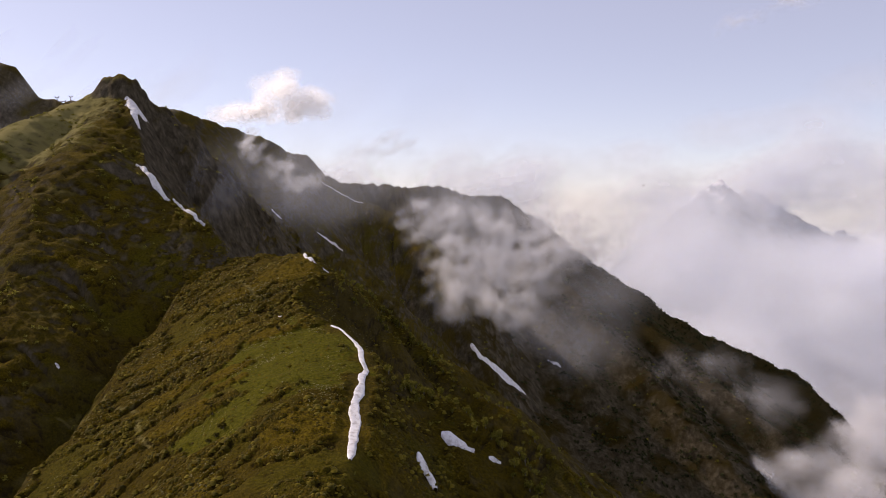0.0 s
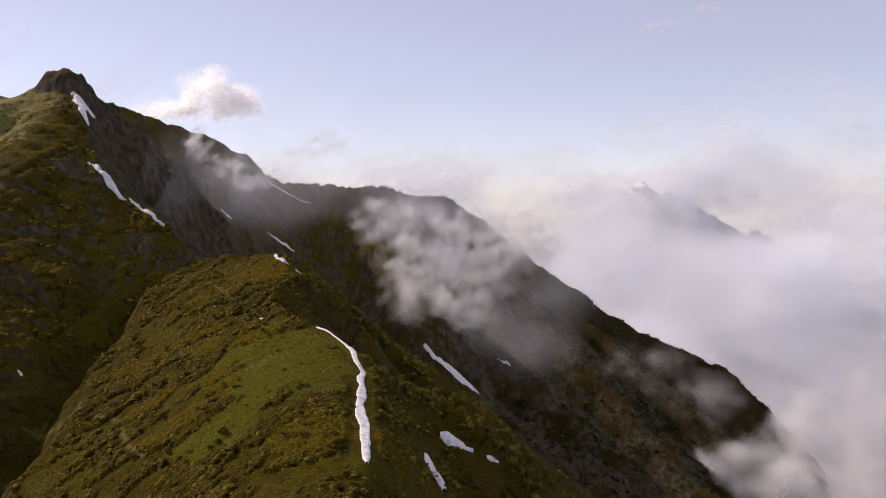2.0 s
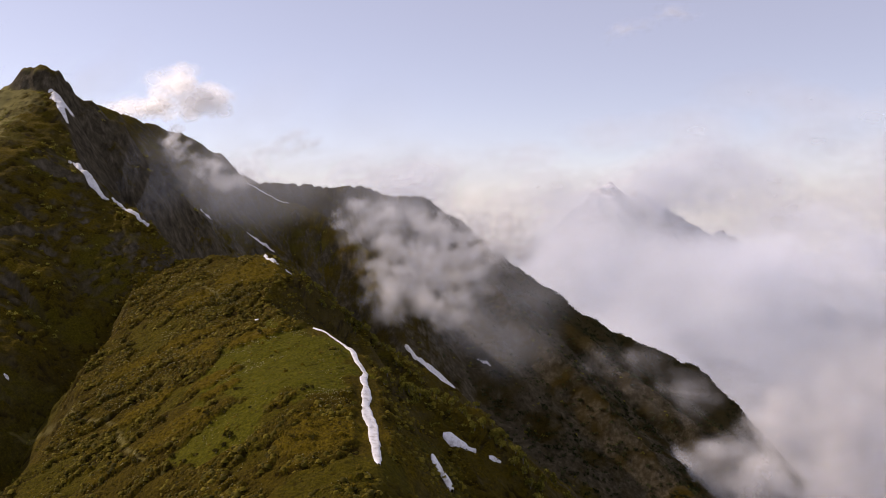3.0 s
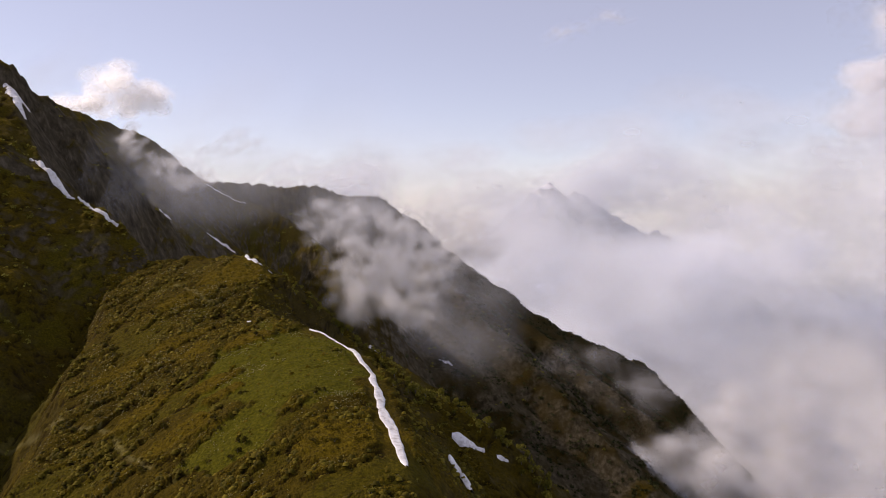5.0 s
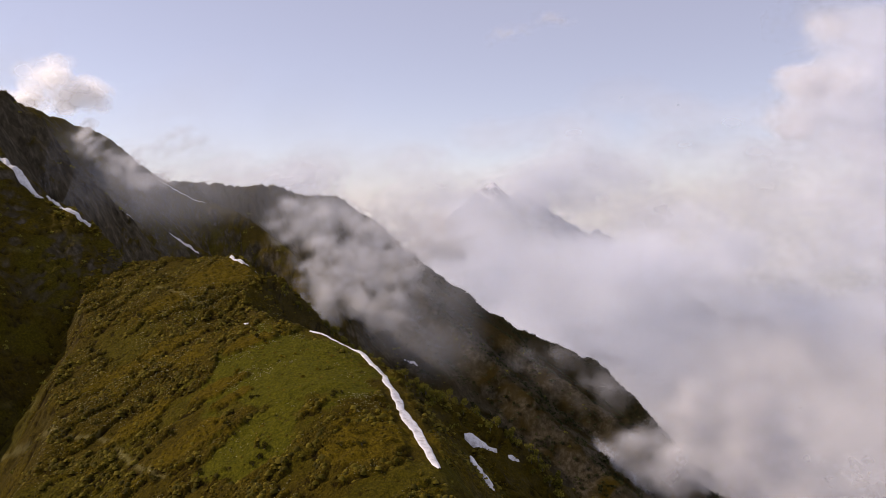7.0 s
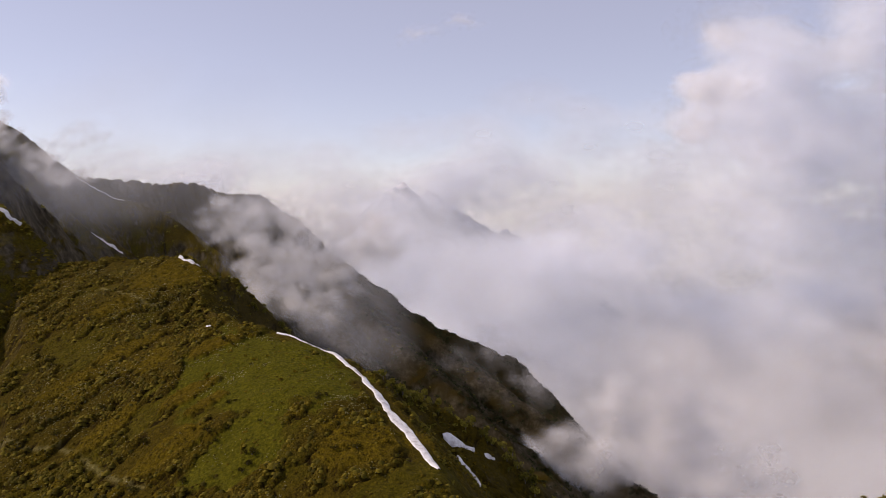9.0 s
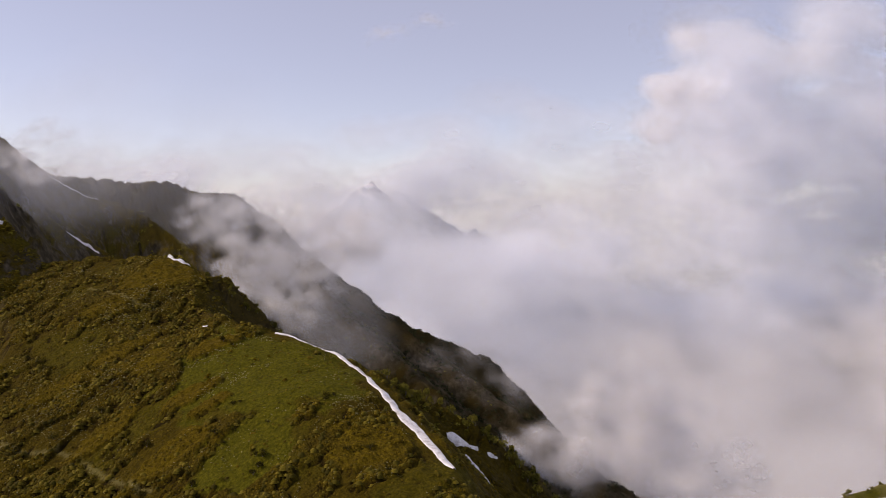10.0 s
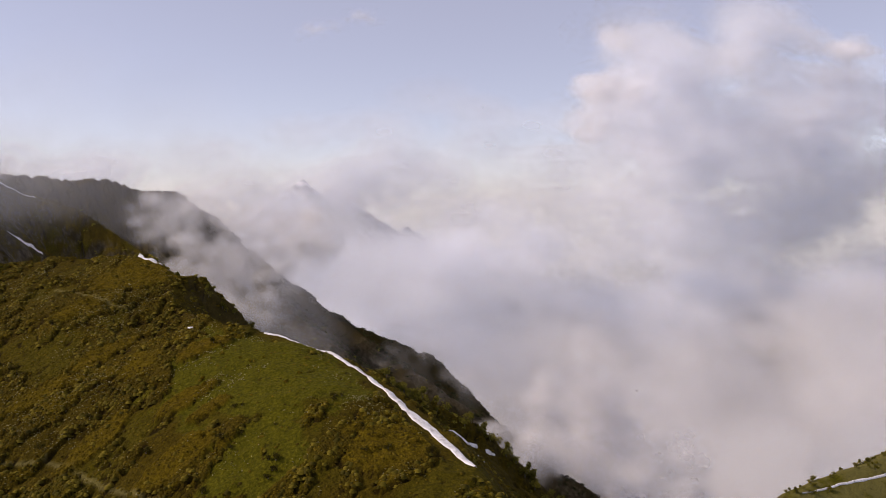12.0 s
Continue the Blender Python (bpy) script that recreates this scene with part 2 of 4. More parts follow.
# A ridge is its crest, point by point: x, y, z and the fall to the left and right of its way;
# then how rounded it is, how rough, and how strongly ribbed down its flanks.
RIDGES = {
    "main_shoulder": ([(-163, 386, 52.5, .7, .6), (-171, 381, 50, .75, .55), (-179, 376, 46, .8, .5), (-187, 350, 34, .9, .45), (-190, 328, 25, .9, .5), (-205, 290, 2, .8, .6), (-225, 230, -35, .8, .6)], 5, .8, .5),
    "main_spine": ([(-163, 386, 51, .6, .7), (-160, 365, 42, .55, .6), (-158, 335, 26, .5, .6), (-153, 308, 12.5, .44, .6), (-146, 270, -14, .55, .7), (-138, 235, -38, .62, .75), (-128, 195, -66, .72, .8), (-118, 140, -105, .8, .8)], 6, 1.0, .8),
    "main_cliff": ([(-163, 388, 50, 1.0, 1.2), (-156, 391, 49, 1.1, 1.25), (-151.4, 394, 46.0, 1.1, 1.3), (-142.3, 398, 40.3, 1.1, 1.4), (-131.1, 402, 33.5, 1.1, 1.4), (-122.6, 406, 21.7, 1.1, 1.4), (-114.5, 409, 9.3, 1.1, 1.4), (-106.8, 412, -.6, 1.1, 1.4), (-98.9, 415, -11.3, 1.1, 1.4), (-91, 418, -23.2, 1.1, 1.4), (-85.5, 420, -29.6, 1.1, 1.4), (-60, 428, -58, 1.0, 1.2), (-20, 440, -100, 1, 1)], 1.5, 2.4, 2.0),
    "second_ridge": ([(-215, 470, 40, .9, .9), (-178, 478, 55, 1, .9), (-166, 486, 52.5, 1, .9), (-157, 498, 49.5, 1, .9), (-150, 516, 45.5, 1, .9), (-141.9, 533, 46.8, 1, 1.1), (-132.7, 540, 43, 1, 1.1), (-120.2, 554, 34, 1, 1.05), (-106.3, 562, 20.2, .9, .95), (-88, 568, 9.2, .85, .9), (-75.8, 570, 1.8, .8, .9), (-61.4, 572, -4, .8, .85), (-45.1, 566, -11.7, .75, .85), (-34.4, 558, -19.3, .8, .9), (-20.5, 546, -30.4, .85, .9), (-10.6, 532, -40, .9, .9), (0, 505, -64, .9, .9), (12, 470, -93, .9, .9), (24, 440, -116, .9, .9), (45, 400, -150, .9, .9)], 3, 1.35, 1.0),
    "third_ridge": ([(-112, 620, 6, .8, 1.0), (-84.7, 640, 11, .8, 1.0), (-68.6, 660, 13.8, .8, 1.0), (-50.4, 665, 10.5, .8, 1.0), (-20, 675, 8.6, .8, 1.0), (20.6, 685, .8, .8, 1.0), (39, 690, .2, .8, 1.0), (66, 705, -17.5, .8, 1.0), (105, 740, -47.5, .8, 1.0), (150, 790, -78.5, .8, 1.0), (187, 825, -100, .8, 1.0), (235, 850, -133, .8, 1.0), (268, 880, -151, .8, 1.0), (385, 885, -205, .8, 1.0), (485, 885, -312, .8, 1.0), (640, 880, -460, .8, 1.0)], 3, 1.8, .5),
    "back_ridge": ([(-230, 770, 58, .8, .8), (-157, 750, 44, .8, .8), (-139, 750, 37.5, .8, .8), (-105, 750, 12.5, .8, .8), (-40, 760, -30, .8, .8)], 2, 2.0, 1.5),
    "west_mountain": ([(-560, 760, 130, .8, .8), (-440, 712, 122, 1.2, 1.2), (-400, 700, 124, 1.5, 1.5), (-387, 700, 117, 1.6, 1.6), (-373, 700, 94, 1.3, 1.3), (-340, 690, 85, .9, .9), (-290, 690, 85, .8, .8), (-240, 690, 66, .8, .8)], 3, 2.8, 1.8),
    "near_hill": ([(-128, 327, 9, .6, .6), (-99, 311.5, -12, .9, .7), (-85, 301, -26.6, .9, .7), (-72, 293, -25, .9, .4), (-58, 284, -22.3, .9, .3), (-49.5, 270, -21.6, 1.0, .35), (-45.5, 253, -25.5, 1.3, .3), (-49, 236, -32.2, 1.2, .3), (-42, 215, -33.6, 1.2, .32), (-33, 209, -35.6, 1.1, .32), (-23, 189, -38.4, 1.15, .32), (-19, 176, -42.8, 1.15, .32), (-18.5, 150, -46.4, 1.12, .32), (-19.5, 139, -49, 1.25, .32), (-22, 122, -55, 1.2, .4), (-20, 60, -92, .9, .6)], 2.5, .35, .25),
    "hill_rib": ([(-45, 254, -25.5, .9, 1.7), (-37, 252, -29.3, .9, 1.8), (-29.5, 252, -35.4, .9, 1.8), (-19, 250, -46, .9, 1.4)], 1.2, 1.2, .8),
    "tree_spur": ([(-46, 275, -25, .8, .8), (-31, 285, -37.5, .8, .9), (-10, 270, -54.5, .8, 1.0), (-2, 258, -62, .8, 1.0), (17, 250, -73, .8, 1.0), (33, 240, -88, .8, 1.0), (62, 225, -116, .8, .9), (110, 205, -160, .8, .9)], 1.5, .9, .8),
    "near_spur": ([(-19, 180, -41.5, .8, .9), (-4, 187, -51.2, .9, .6), (8, 181, -58.4, .9, .65), (16, 177, -65.5, .9, .8), (21, 170, -73, 1, .9), (48, 160, -102, .9, .9)], 1.0, .7, .6),
    "east_hillock": ([(122, 187, -108, 1.2, 1.2), (129, 190, -98.4, 1.0, .9), (146, 190, -96.8, 1.0, .6), (166, 190, -96.8, 1.0, .6), (182, 192, -96, 1.0, .6), (225, 200, -93, 1.0, .6)], 2, .5, .3),
}


def meadow_face(x, y):
    """The broad grassy face of the near hill."""
    u, v = (x + 55) / 40, (y - 200) / 50
    u, v = np.clip(u, -1.4, 1.4), np.clip(v, -3.5, 2.2)
    z = -40.8 + 13.76 * u + 13.0 * v - 6.4 * u * u - 4.19 * u * v - 0.65 * v * v - 1.52 * u * u * v + 0.2 * u * v * v - 6.32 * u ** 3
    for cx, cy, r, up in ((-52, 231, 11, -3.0), (-32, 209, 10, -1.8), (-73, 248, 14, 2.0), (-35, 165, 12, 1.6), (-41, 215, 6, 0.8), (-50, 269, 9, 1.6), (-62, 286, 8, -2.0), (-74, 193, 12, -1.6)):
        z = z + up * np.exp(-((x - cx) ** 2 + (y - cy) ** 2) / (r * r))
    return z


def beyond(x, y, line):
    """Metres to the left of a line's way, 0 to its right."""
    best, out = np.full_like(x, 1e9), np.zeros_like(x)
    for (x0, y0), (x1, y1) in zip(line, line[1:]):
        dx, dy = x1 - x0, y1 - y0
        f = np.clip(((x - x0) * dx + (y - y0) * dy) / (dx * dx + dy * dy), 0, 1)
        d = np.hypot(x - x0 - f * dx, y - y0 - f * dy)
        out = np.where(d < best, np.where(dx * (y - y0) - dy * (x - x0) > 0, d, 0), out)
        best = np.minimum(d, best)
    return out


CLIFF_EDGE = [(-172, 398), (-156, 386), (-139, 352), (-128, 329), (-116, 323.5), (-98, 312), (-84, 300), (-60, 260)]


def land(x, y):
    """Height of the ground, and how rough it is, at arrays of places."""
    shape = x.shape
    x, y = x.ravel().astype(float), y.ravel().astype(float)
    bx = 2.5 * grain(x / 45, y / 45, 71)
    by = 2.5 * grain(x / 45, y / 45, 72)
    height = -105 - 0.5 * np.clip(x + 60, 0, 900) - 0.12 * np.clip(y - 700, 0, 1500)
    height = height + 14 * octaves(x / 160, y / 160, 5, 3)
    rough = np.full_like(x, 1.0)
    near = smooth(300, 200, np.hypot(x + 45, y - 200))
    for index, (name, (crest, rounding, bumpy, ribbed)) in enumerate(RIDGES.items()):
        hill = name == "near_hill"
        px, py = (x, y) if hill else (x + bx, y + by)
        own, best = np.full_like(x, -1e4), np.full_like(x, 1e9)
        run_of, along, west = np.zeros_like(x), np.zeros_like(x), np.zeros(len(x), bool)
        gone = 0.0
        for (x0, y0, z0, l0, r0), (x1, y1, z1, l1, r1) in zip(crest, crest[1:]):
            if hill:
                z0, z1 = meadow_face(np.array([x0, x1], float), np.array([y0, y1], float))
            dx, dy = x1 - x0, y1 - y0
            length = math.hypot(dx, dy)
            free = ((px - x0) * dx + (py - y0) * dy) / length ** 2
            f = np.clip(free, 0, 1)
            d = np.hypot(px - x0 - f * dx, py - y0 - f * dy)
            across = (dx * (py - y0) - dy * (px - x0)) / length / np.maximum(d, 0.01)
            lean = 0.5 + 0.5 * np.clip(across, -1, 1)
            fall = lean * (l0 + f * (l1 - l0)) + (1 - lean) * (r0 + f * (r1 - r0))
            past = np.abs(free - f) * length
            run = np.sqrt(d * d + rounding ** 2) - rounding
            if name == "third_ridge":
                run = run - 0.42 * np.maximum(0, run - 40)
            h = z0 + f * (z1 - z0) - fall * run - 0.5 * past
            better = h > own
            own = np.where(better, h, own)
            run_of = np.where(better, d, run_of)
            along = np.where(better, gone + f * length, along)
            closer = d < best
            best = np.where(closer, d, best)
            west = np.where(closer, across < 0, west)
            gone += length
        if hill:
            # the meadow breaks off into the gully on one side and below
            face = meadow_face(x, y)
            own = np.where(west, face, own)
            edge = -93 + 4.0 * octaves(y / 21, y * 0 + 3.3, 9, 3)
            own = own - 1.2 * np.maximum(0, edge - x) - 0.6 * np.maximum(0, 118 - y) - 0.9 * np.maximum(0, y - 318)
            run_of = np.where(west, 0, run_of)
        if name in ("main_shoulder", "main_spine"):
            own = own - 1.3 * beyond(x, y, CLIFF_EDGE)
        ribs = octaves(along / 13 + 30 * index, run_of / 60 + 0.35 * grain(along / 20, run_of / 20, 3), 11 + index, 3, True)
        ribs = (ribs - 0.35) * ribbed * 2.2 * smooth(1, 22, run_of)
        jag = 0 if hill else octaves(along / 9 + 50 * index, run_of * 0 + 0.5, 23 + index, 3) * bumpy * (1.15 if name == "third_ridge" else 0.7) * smooth(14, 0, run_of)
        if name == "second_ridge":
            jag = jag + 2.3 * octaves(along / 19 + 4.4, run_of * 0 + 1.5, 77, 2) * smooth(20, 0, run_of) * smooth(170, 120, along)
        own = own + ribs + jag
        k = 1.5 if hill else 3.0
        mix = np.clip(0.5 + 0.5 * (own - height) / k, 0, 1)
        height = height * (1 - mix) + own * mix + k * mix * (1 - mix) * 0.5
        rough = rough * (1 - mix) + bumpy * mix
    # the rock knob on the main peak
    away = np.hypot((x + 160.5) / 1.8, y - 386)
    height = height + 7.2 * smooth(10.8, 3.6, away + 1.6 * grain(x / 4, y / 4, 6))
    height = height + rough * (1.5 * octaves(x / 26, y / 26, 40, 3) + 0.55 * smooth(-40, 90, y) * octaves(x / 6, y / 6, 41, 3, True))
    height = height + near * (0.25 * octaves(x / 7, y / 7, 42, 2) + 0.10 * grain(x / 1.7, y / 1.7, 44))
    return height.reshape(shape), rough.reshape(shape)


def lanes(*stretches):
    """Grid lines: (from, to, spacing at from, spacing at to) joined end to end."""
    out = [stretches[0][0]]
    for a, b, s0, s1 in stretches:
        n = max(1, int(round(2 * (b - a) / (s0 + s1))))
        u = np.arange(1, n + 1) / n
        w = u * s0 + 0.5 * u * u * (s1 - s0)
        out.extend(a + (b - a) * w / w[-1])
    return np.array(out)


def sheet(name, xs, ys, zs, material):
    """A grid mesh from its lines and heights."""
    gx, gy = np.meshgrid(xs, ys)
    ny, nx = gx.shape
    me = bpy.data.meshes.new(name)
    co = np.stack([gx, gy, zs], -1).reshape(-1, 3)
    i = np.arange(nx * ny).reshape(ny, nx)
    quads = np.stack([i[:-1, :-1], i[:-1, 1:], i[1:, 1:], i[1:, :-1]], -1).reshape(-1, 4)
    me.vertices.add(len(co))
    me.vertices.foreach_set("co", co.ravel())
    me.loops.add(quads.size)
    me.loops.foreach_set("vertex_index", quads.ravel())
    me.polygons.add(len(quads))
    me.polygons.foreach_set("loop_start", np.arange(0, quads.size, 4))
    me.polygons.foreach_set("use_smooth", np.ones(len(quads), bool))
    me.update(calc_edges=True)
    me.materials.append(material)
    return new(name, me)


GX = lanes((-5000, -600, 400, 30), (-600, -200, 14, 2.2), (-200, -125, 1.6, 0.7), (-125, -100, .7, .45), (-100, -10, 0.45, 0.45), (-10, 40, .5, 1), (40, 140, 1.2, 3), (140, 500, 3, 10), (500, 1500, 14, 90), (1500, 5000, 100, 400))
GY = lanes((-5000, -100, 500, 25), (-100, 20, 10, 3), (20, 120, 2.5, .6), (120, 220, 0.45, 0.5), (220, 310, .5, .8), (310, 430, 0.9, 1.5), (430, 720, 1.7, 2.6), (720, 1000, 3, 10), (1000, 5000, 14, 350))
gx, gy = np.meshgrid(GX, GY)
GZ, ROUGH = land(gx, gy)
dzdx = np.gradient(GZ, GX, axis=1)
dzdy = np.gradient(GZ, GY, axis=0)
STEEP = np.hypot(dzdx, dzdy)


def ellipse(x, y, cx, cy, a, b, turn, wobble=0.35, seed=0):
    """1 inside a patch with an uneven outline, 0 outside."""
    c, s = math.cos(radians(turn)), math.sin(radians(turn))
    u, v = ((x - cx) * c + (y - cy) * s) / a, (-(x - cx) * s + (y - cy) * c) / b
    return smooth(1.12, 0.88, np.hypot(u, v) + wobble * octaves(x / 6, y / 6, 60 + seed, 3))


# plant cover: lush meadow, rusty heath, bare rock; mats of shrubs stand up from the turf
FALL, LEVEL = gx * 0.8 + gy * 0.6, gy * 0.8 - gx * 0.6
STONE = smooth(0.85, 1.5, STEEP + 0.35 * octaves(gx / 18, gy / 18, 80, 4)) * smooth(0.2, 1.2, ROUGH + 0.5 * (STEEP > 1))
STONE = np.maximum(STONE, 0.75 * smooth(1.2, 1.9, ROUGH) * smooth(-.5, .3, octaves(gx / 22, gy / 22, 84, 4)))
STONE = STONE * (1 - .85 * smooth(585, 612, gy) * smooth(-150, -112, gx))
STONE = STONE * (1 - .7 * smooth(-70, -55, gx) * smooth(70, 30, gx) * smooth(312, 292, gy))
STONE = STONE * (1 - .85 * smooth(-130, -112, gx) * smooth(-78, -88, gx) * smooth(285, 262, gy))
MEADOW = np.maximum.reduce([
    ellipse(gx, gy, -40, 186, 17, 24, 20, .3, 1),
    ellipse(gx, gy, -49, 160, 9, 9, 35, .35, 2),
    ellipse(gx, gy, 170, 190, 55, 14, 3, .3, 4),
    1.0 * ellipse(gx, gy, -186, 352, 22, 32, 10, .4, 3),
    0.35 * smooth(.1, .6, octaves(gx / 24, gy / 24, 90, 3)),
])
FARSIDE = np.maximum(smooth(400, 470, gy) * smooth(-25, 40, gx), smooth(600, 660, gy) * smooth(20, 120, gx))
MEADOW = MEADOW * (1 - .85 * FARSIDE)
WEAVE = octaves(FALL / 12 + 0.5 * grain(gx / 14, gy / 14, 91), LEVEL / 6.5 + 0.5 * grain(gx / 14, gy / 14, 92), 95, 4) + 0.08 - 1.2 * MEADOW
SPOTS = octaves(FALL / 8, LEVEL / 5, 97, 3) - 0.52 - 0.5 * MEADOW
MATS = np.maximum(smooth(.0, .045, WEAVE), smooth(.0, .045, SPOTS))
GOLD = np.maximum.reduce([ellipse(gx, gy, cx, cy, a, b, turn, .22, 5 + k) for k, (cx, cy, a, b, turn) in enumerate((
    (-47.3, 204.5, 6.8, 2.8, 12), (-60, 209, 4.6, 4.2, 20), (-55.4, 187.6, 6.2, 2.6, 8), (-52.5, 180, 4.6, 2.0, 15), (-61, 170, 7, 4.4, 15),
    (-54, 258, 11, 9, 0), (-29, 148, 9, 6.5, 20), (-66, 221, 8, 3.2, 25), (-72, 190, 8, 3, 30), (-66, 246, 9, 4, 20), (-79, 214, 7, 2.6, 30)))])
HEATH = np.maximum(GOLD, 0.8 * smooth(.18, .34, octaves(gx / 17, gy / 17, 96, 4)) * MATS)
NEAR = smooth(330, 200, np.hypot(gx + 55, gy - 210))
PLANTS = np.maximum(MATS, GOLD)
STRIP = [(-33.2, 208.5), (-26, 198.7), (-22.8, 188), (-20.6, 178), (-20.2, 163), (-19.8, 152), (-19.1, 139.5), (-18.4, 136), (-11, 141)]
BARE = smooth(2.0, 3.6, np.maximum(beyond(gx, gy, STRIP), beyond(gx, gy, STRIP[::-1])))
NEAR = NEAR * BARE
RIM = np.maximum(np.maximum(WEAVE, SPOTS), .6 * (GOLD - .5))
# earth along the mat rims, doubling as their shadow lines put into colour
SOIL_SHADE = smooth(-.13, -.05, RIM) * smooth(.05, .0, RIM) * NEAR
# darker ground tone over the far slopes behind the hill
SOIL_SHADE = np.maximum.reduce([SOIL_SHADE, .75 * FARSIDE, .55 * smooth(585, 612, gy) * smooth(-150, -112, gx)])
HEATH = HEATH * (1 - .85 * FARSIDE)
# sunlit shoulder painted as pale grass, with a weaker patch on the east hillock
DRY_SUNLIT = np.maximum.reduce([ellipse(gx, gy, -182, 352, 20, 40, 12, .4, 31), .8 * ellipse(gx, gy, -166, 362, 9, 26, 0, .5, 32), .55 * ellipse(gx, gy, 165, 190, 60, 14, 3, .4, 33)])
TRAILS = (
    [(-112.4, 217.5), (-107.7, 219), (-98.2, 210), (-90.5, 198), (-84.5, 193.5), (-80.4, 192), (-77.1, 187.3), (-73.5, 178.6), (-69.7, 170.4), (-65.2, 163.4)],
    [(-73.4, 267.8), (-65.5, 248.3), (-61.6, 240.9), (-58.3, 239.2)],
)
PATHS = np.zeros_like(gx)
for trail in TRAILS:
    away = np.minimum.reduce([np.hypot(gx - x0 - f * (x1 - x0), gy - y0 - f * (y1 - y0)) for (x0, y0), (x1, y1) in zip(trail, trail[1:]) for f in np.linspace(0, 1, 24)])
    PATHS = np.maximum(PATHS, smooth(.75, .3, away + .25 * grain(gx / 2, gy / 2, 33)))
SHELF = np.sin(GZ / 1.55 + 1.6 * octaves(gx / 30, gy / 30, 35, 3)) + .5 * octaves(gx / 12, gy / 12, 36, 3)
SHELF = smooth(.95, 1.35, SHELF) * smooth(-88, -100, gx) * smooth(405, 380, gy) * smooth(120, 160, gy) * (1 - STONE)
DRY_SUNLIT = np.maximum(DRY_SUNLIT, np.maximum(.55 * PATHS, .30 * SHELF))
GZ = GZ + NEAR * (1 - STONE) * (PLANTS * (0.72 + 0.34 * octaves(gx / 2.2, gy / 2.2, 98, 2)) + 0.14 * (1.2 - MEADOW) * octaves(gx / 1.3, gy / 1.3, 99, 1) - 0.32 * SOIL_SHADE)


def ground_at(x, y):
    """Height of the ground mesh at places, by its grid."""
    x, y = np.asarray(x, float), np.asarray(y, float)
    i = np.clip(np.searchsorted(GX, x) - 1, 0, len(GX) - 2)
    j = np.clip(np.searchsorted(GY, y) - 1, 0, len(GY) - 2)
    u, v = (x - GX[i]) / (GX[i + 1] - GX[i]), (y - GY[j]) / (GY[j + 1] - GY[j])
    return (GZ[j, i] * (1 - u) + GZ[j, i + 1] * u) * (1 - v) + (GZ[j + 1, i] * (1 - u) + GZ[j + 1, i + 1] * u) * v

# ---- the ground ----
ground = sheet("ground", GX, GY, GZ, GROUND)
tagged(ground, "grassy alpine mountain slopes with dark rock faces and heath", "ground", kind="structure")
for title, first, second, third in (("cover", MEADOW * (1 - STONE), HEATH * (1 - STONE), STONE), ("ground_tone", SOIL_SHADE, DRY_SUNLIT, PLANTS)):
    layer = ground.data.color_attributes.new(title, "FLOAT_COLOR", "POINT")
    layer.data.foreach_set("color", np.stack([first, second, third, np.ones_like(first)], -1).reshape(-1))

# ---- the snowy mountain across the valley ----
def distant_material():
    m, n, l = shader("distant_mountain")
    where = n.new("ShaderNodeNewGeometry")
    t = node(n, "TexNoise", Scale=.012, Detail=8.0, Roughness=.65)
    l.new(where.outputs["Position"], t.inputs["Vector"])
    height = n.new("ShaderNodeSeparateXYZ")
    l.new(where.outputs["Position"], height.inputs[0])
    streak = node(n, "TexNoise", Scale=.016, Detail=7.0, Roughness=.6, Distortion=.8)
    l.new(where.outputs["Position"], streak.inputs["Vector"])
    snow = spread(n, l, sums(n, l, "ADD", streak.outputs["Fac"], sums(n, l, "MULTIPLY", height.outputs[2], .0012)), .53, .60)
    # rock paled and blued, so part of the haze is in its colour
    rock = ramp(n, (.3, (.20, .215, .24)), (.7, (.32, .335, .37)))
    l.new(t.outputs["Fac"], rock.inputs[0])
    b = n.new("ShaderNodeBsdfPrincipled")
    l.new(blend(n, l, snow, rock.outputs[0], (.82, .82, .84)), b.inputs["Base Color"])
    b.inputs["Roughness"].default_value = .9
    out = n.new("ShaderNodeOutputMaterial")
    l.new(b.outputs[0], out.inputs[0])
    return m


def far_height(x, y):
    h = np.full_like(x, -700.0)
    for cx, cy, top, fall in ((1382, 4250, 104, .9), (1340, 4230, 86, .9), (1450, 4260, 70, .8), (1545, 4270, 52, .7), (1660, 4250, -40, .6), (1800, 4280, -130, .8), (2050, 4300, -180, .7), (1200, 3300, -380, .8), (1000, 3250, -400, .8), (1330, 3350, -400, .8)):
        d = np.hypot(x - cx, y - cy)
        h = np.maximum(h, top - fall * d)
    return h + 34 * octaves(x / 130, y / 130, 140, 5, True) - 38


fx, fy = np.linspace(300, 2500, 150), np.linspace(2700, 4520, 120)
far_x, far_y = np.meshgrid(fx, fy)
far = sheet("distant_mountain", fx, fy, far_height(far_x, far_y), distant_material())
tagged(far, "hazy distant mountain with snow on its summit", "mountain", kind="structure")

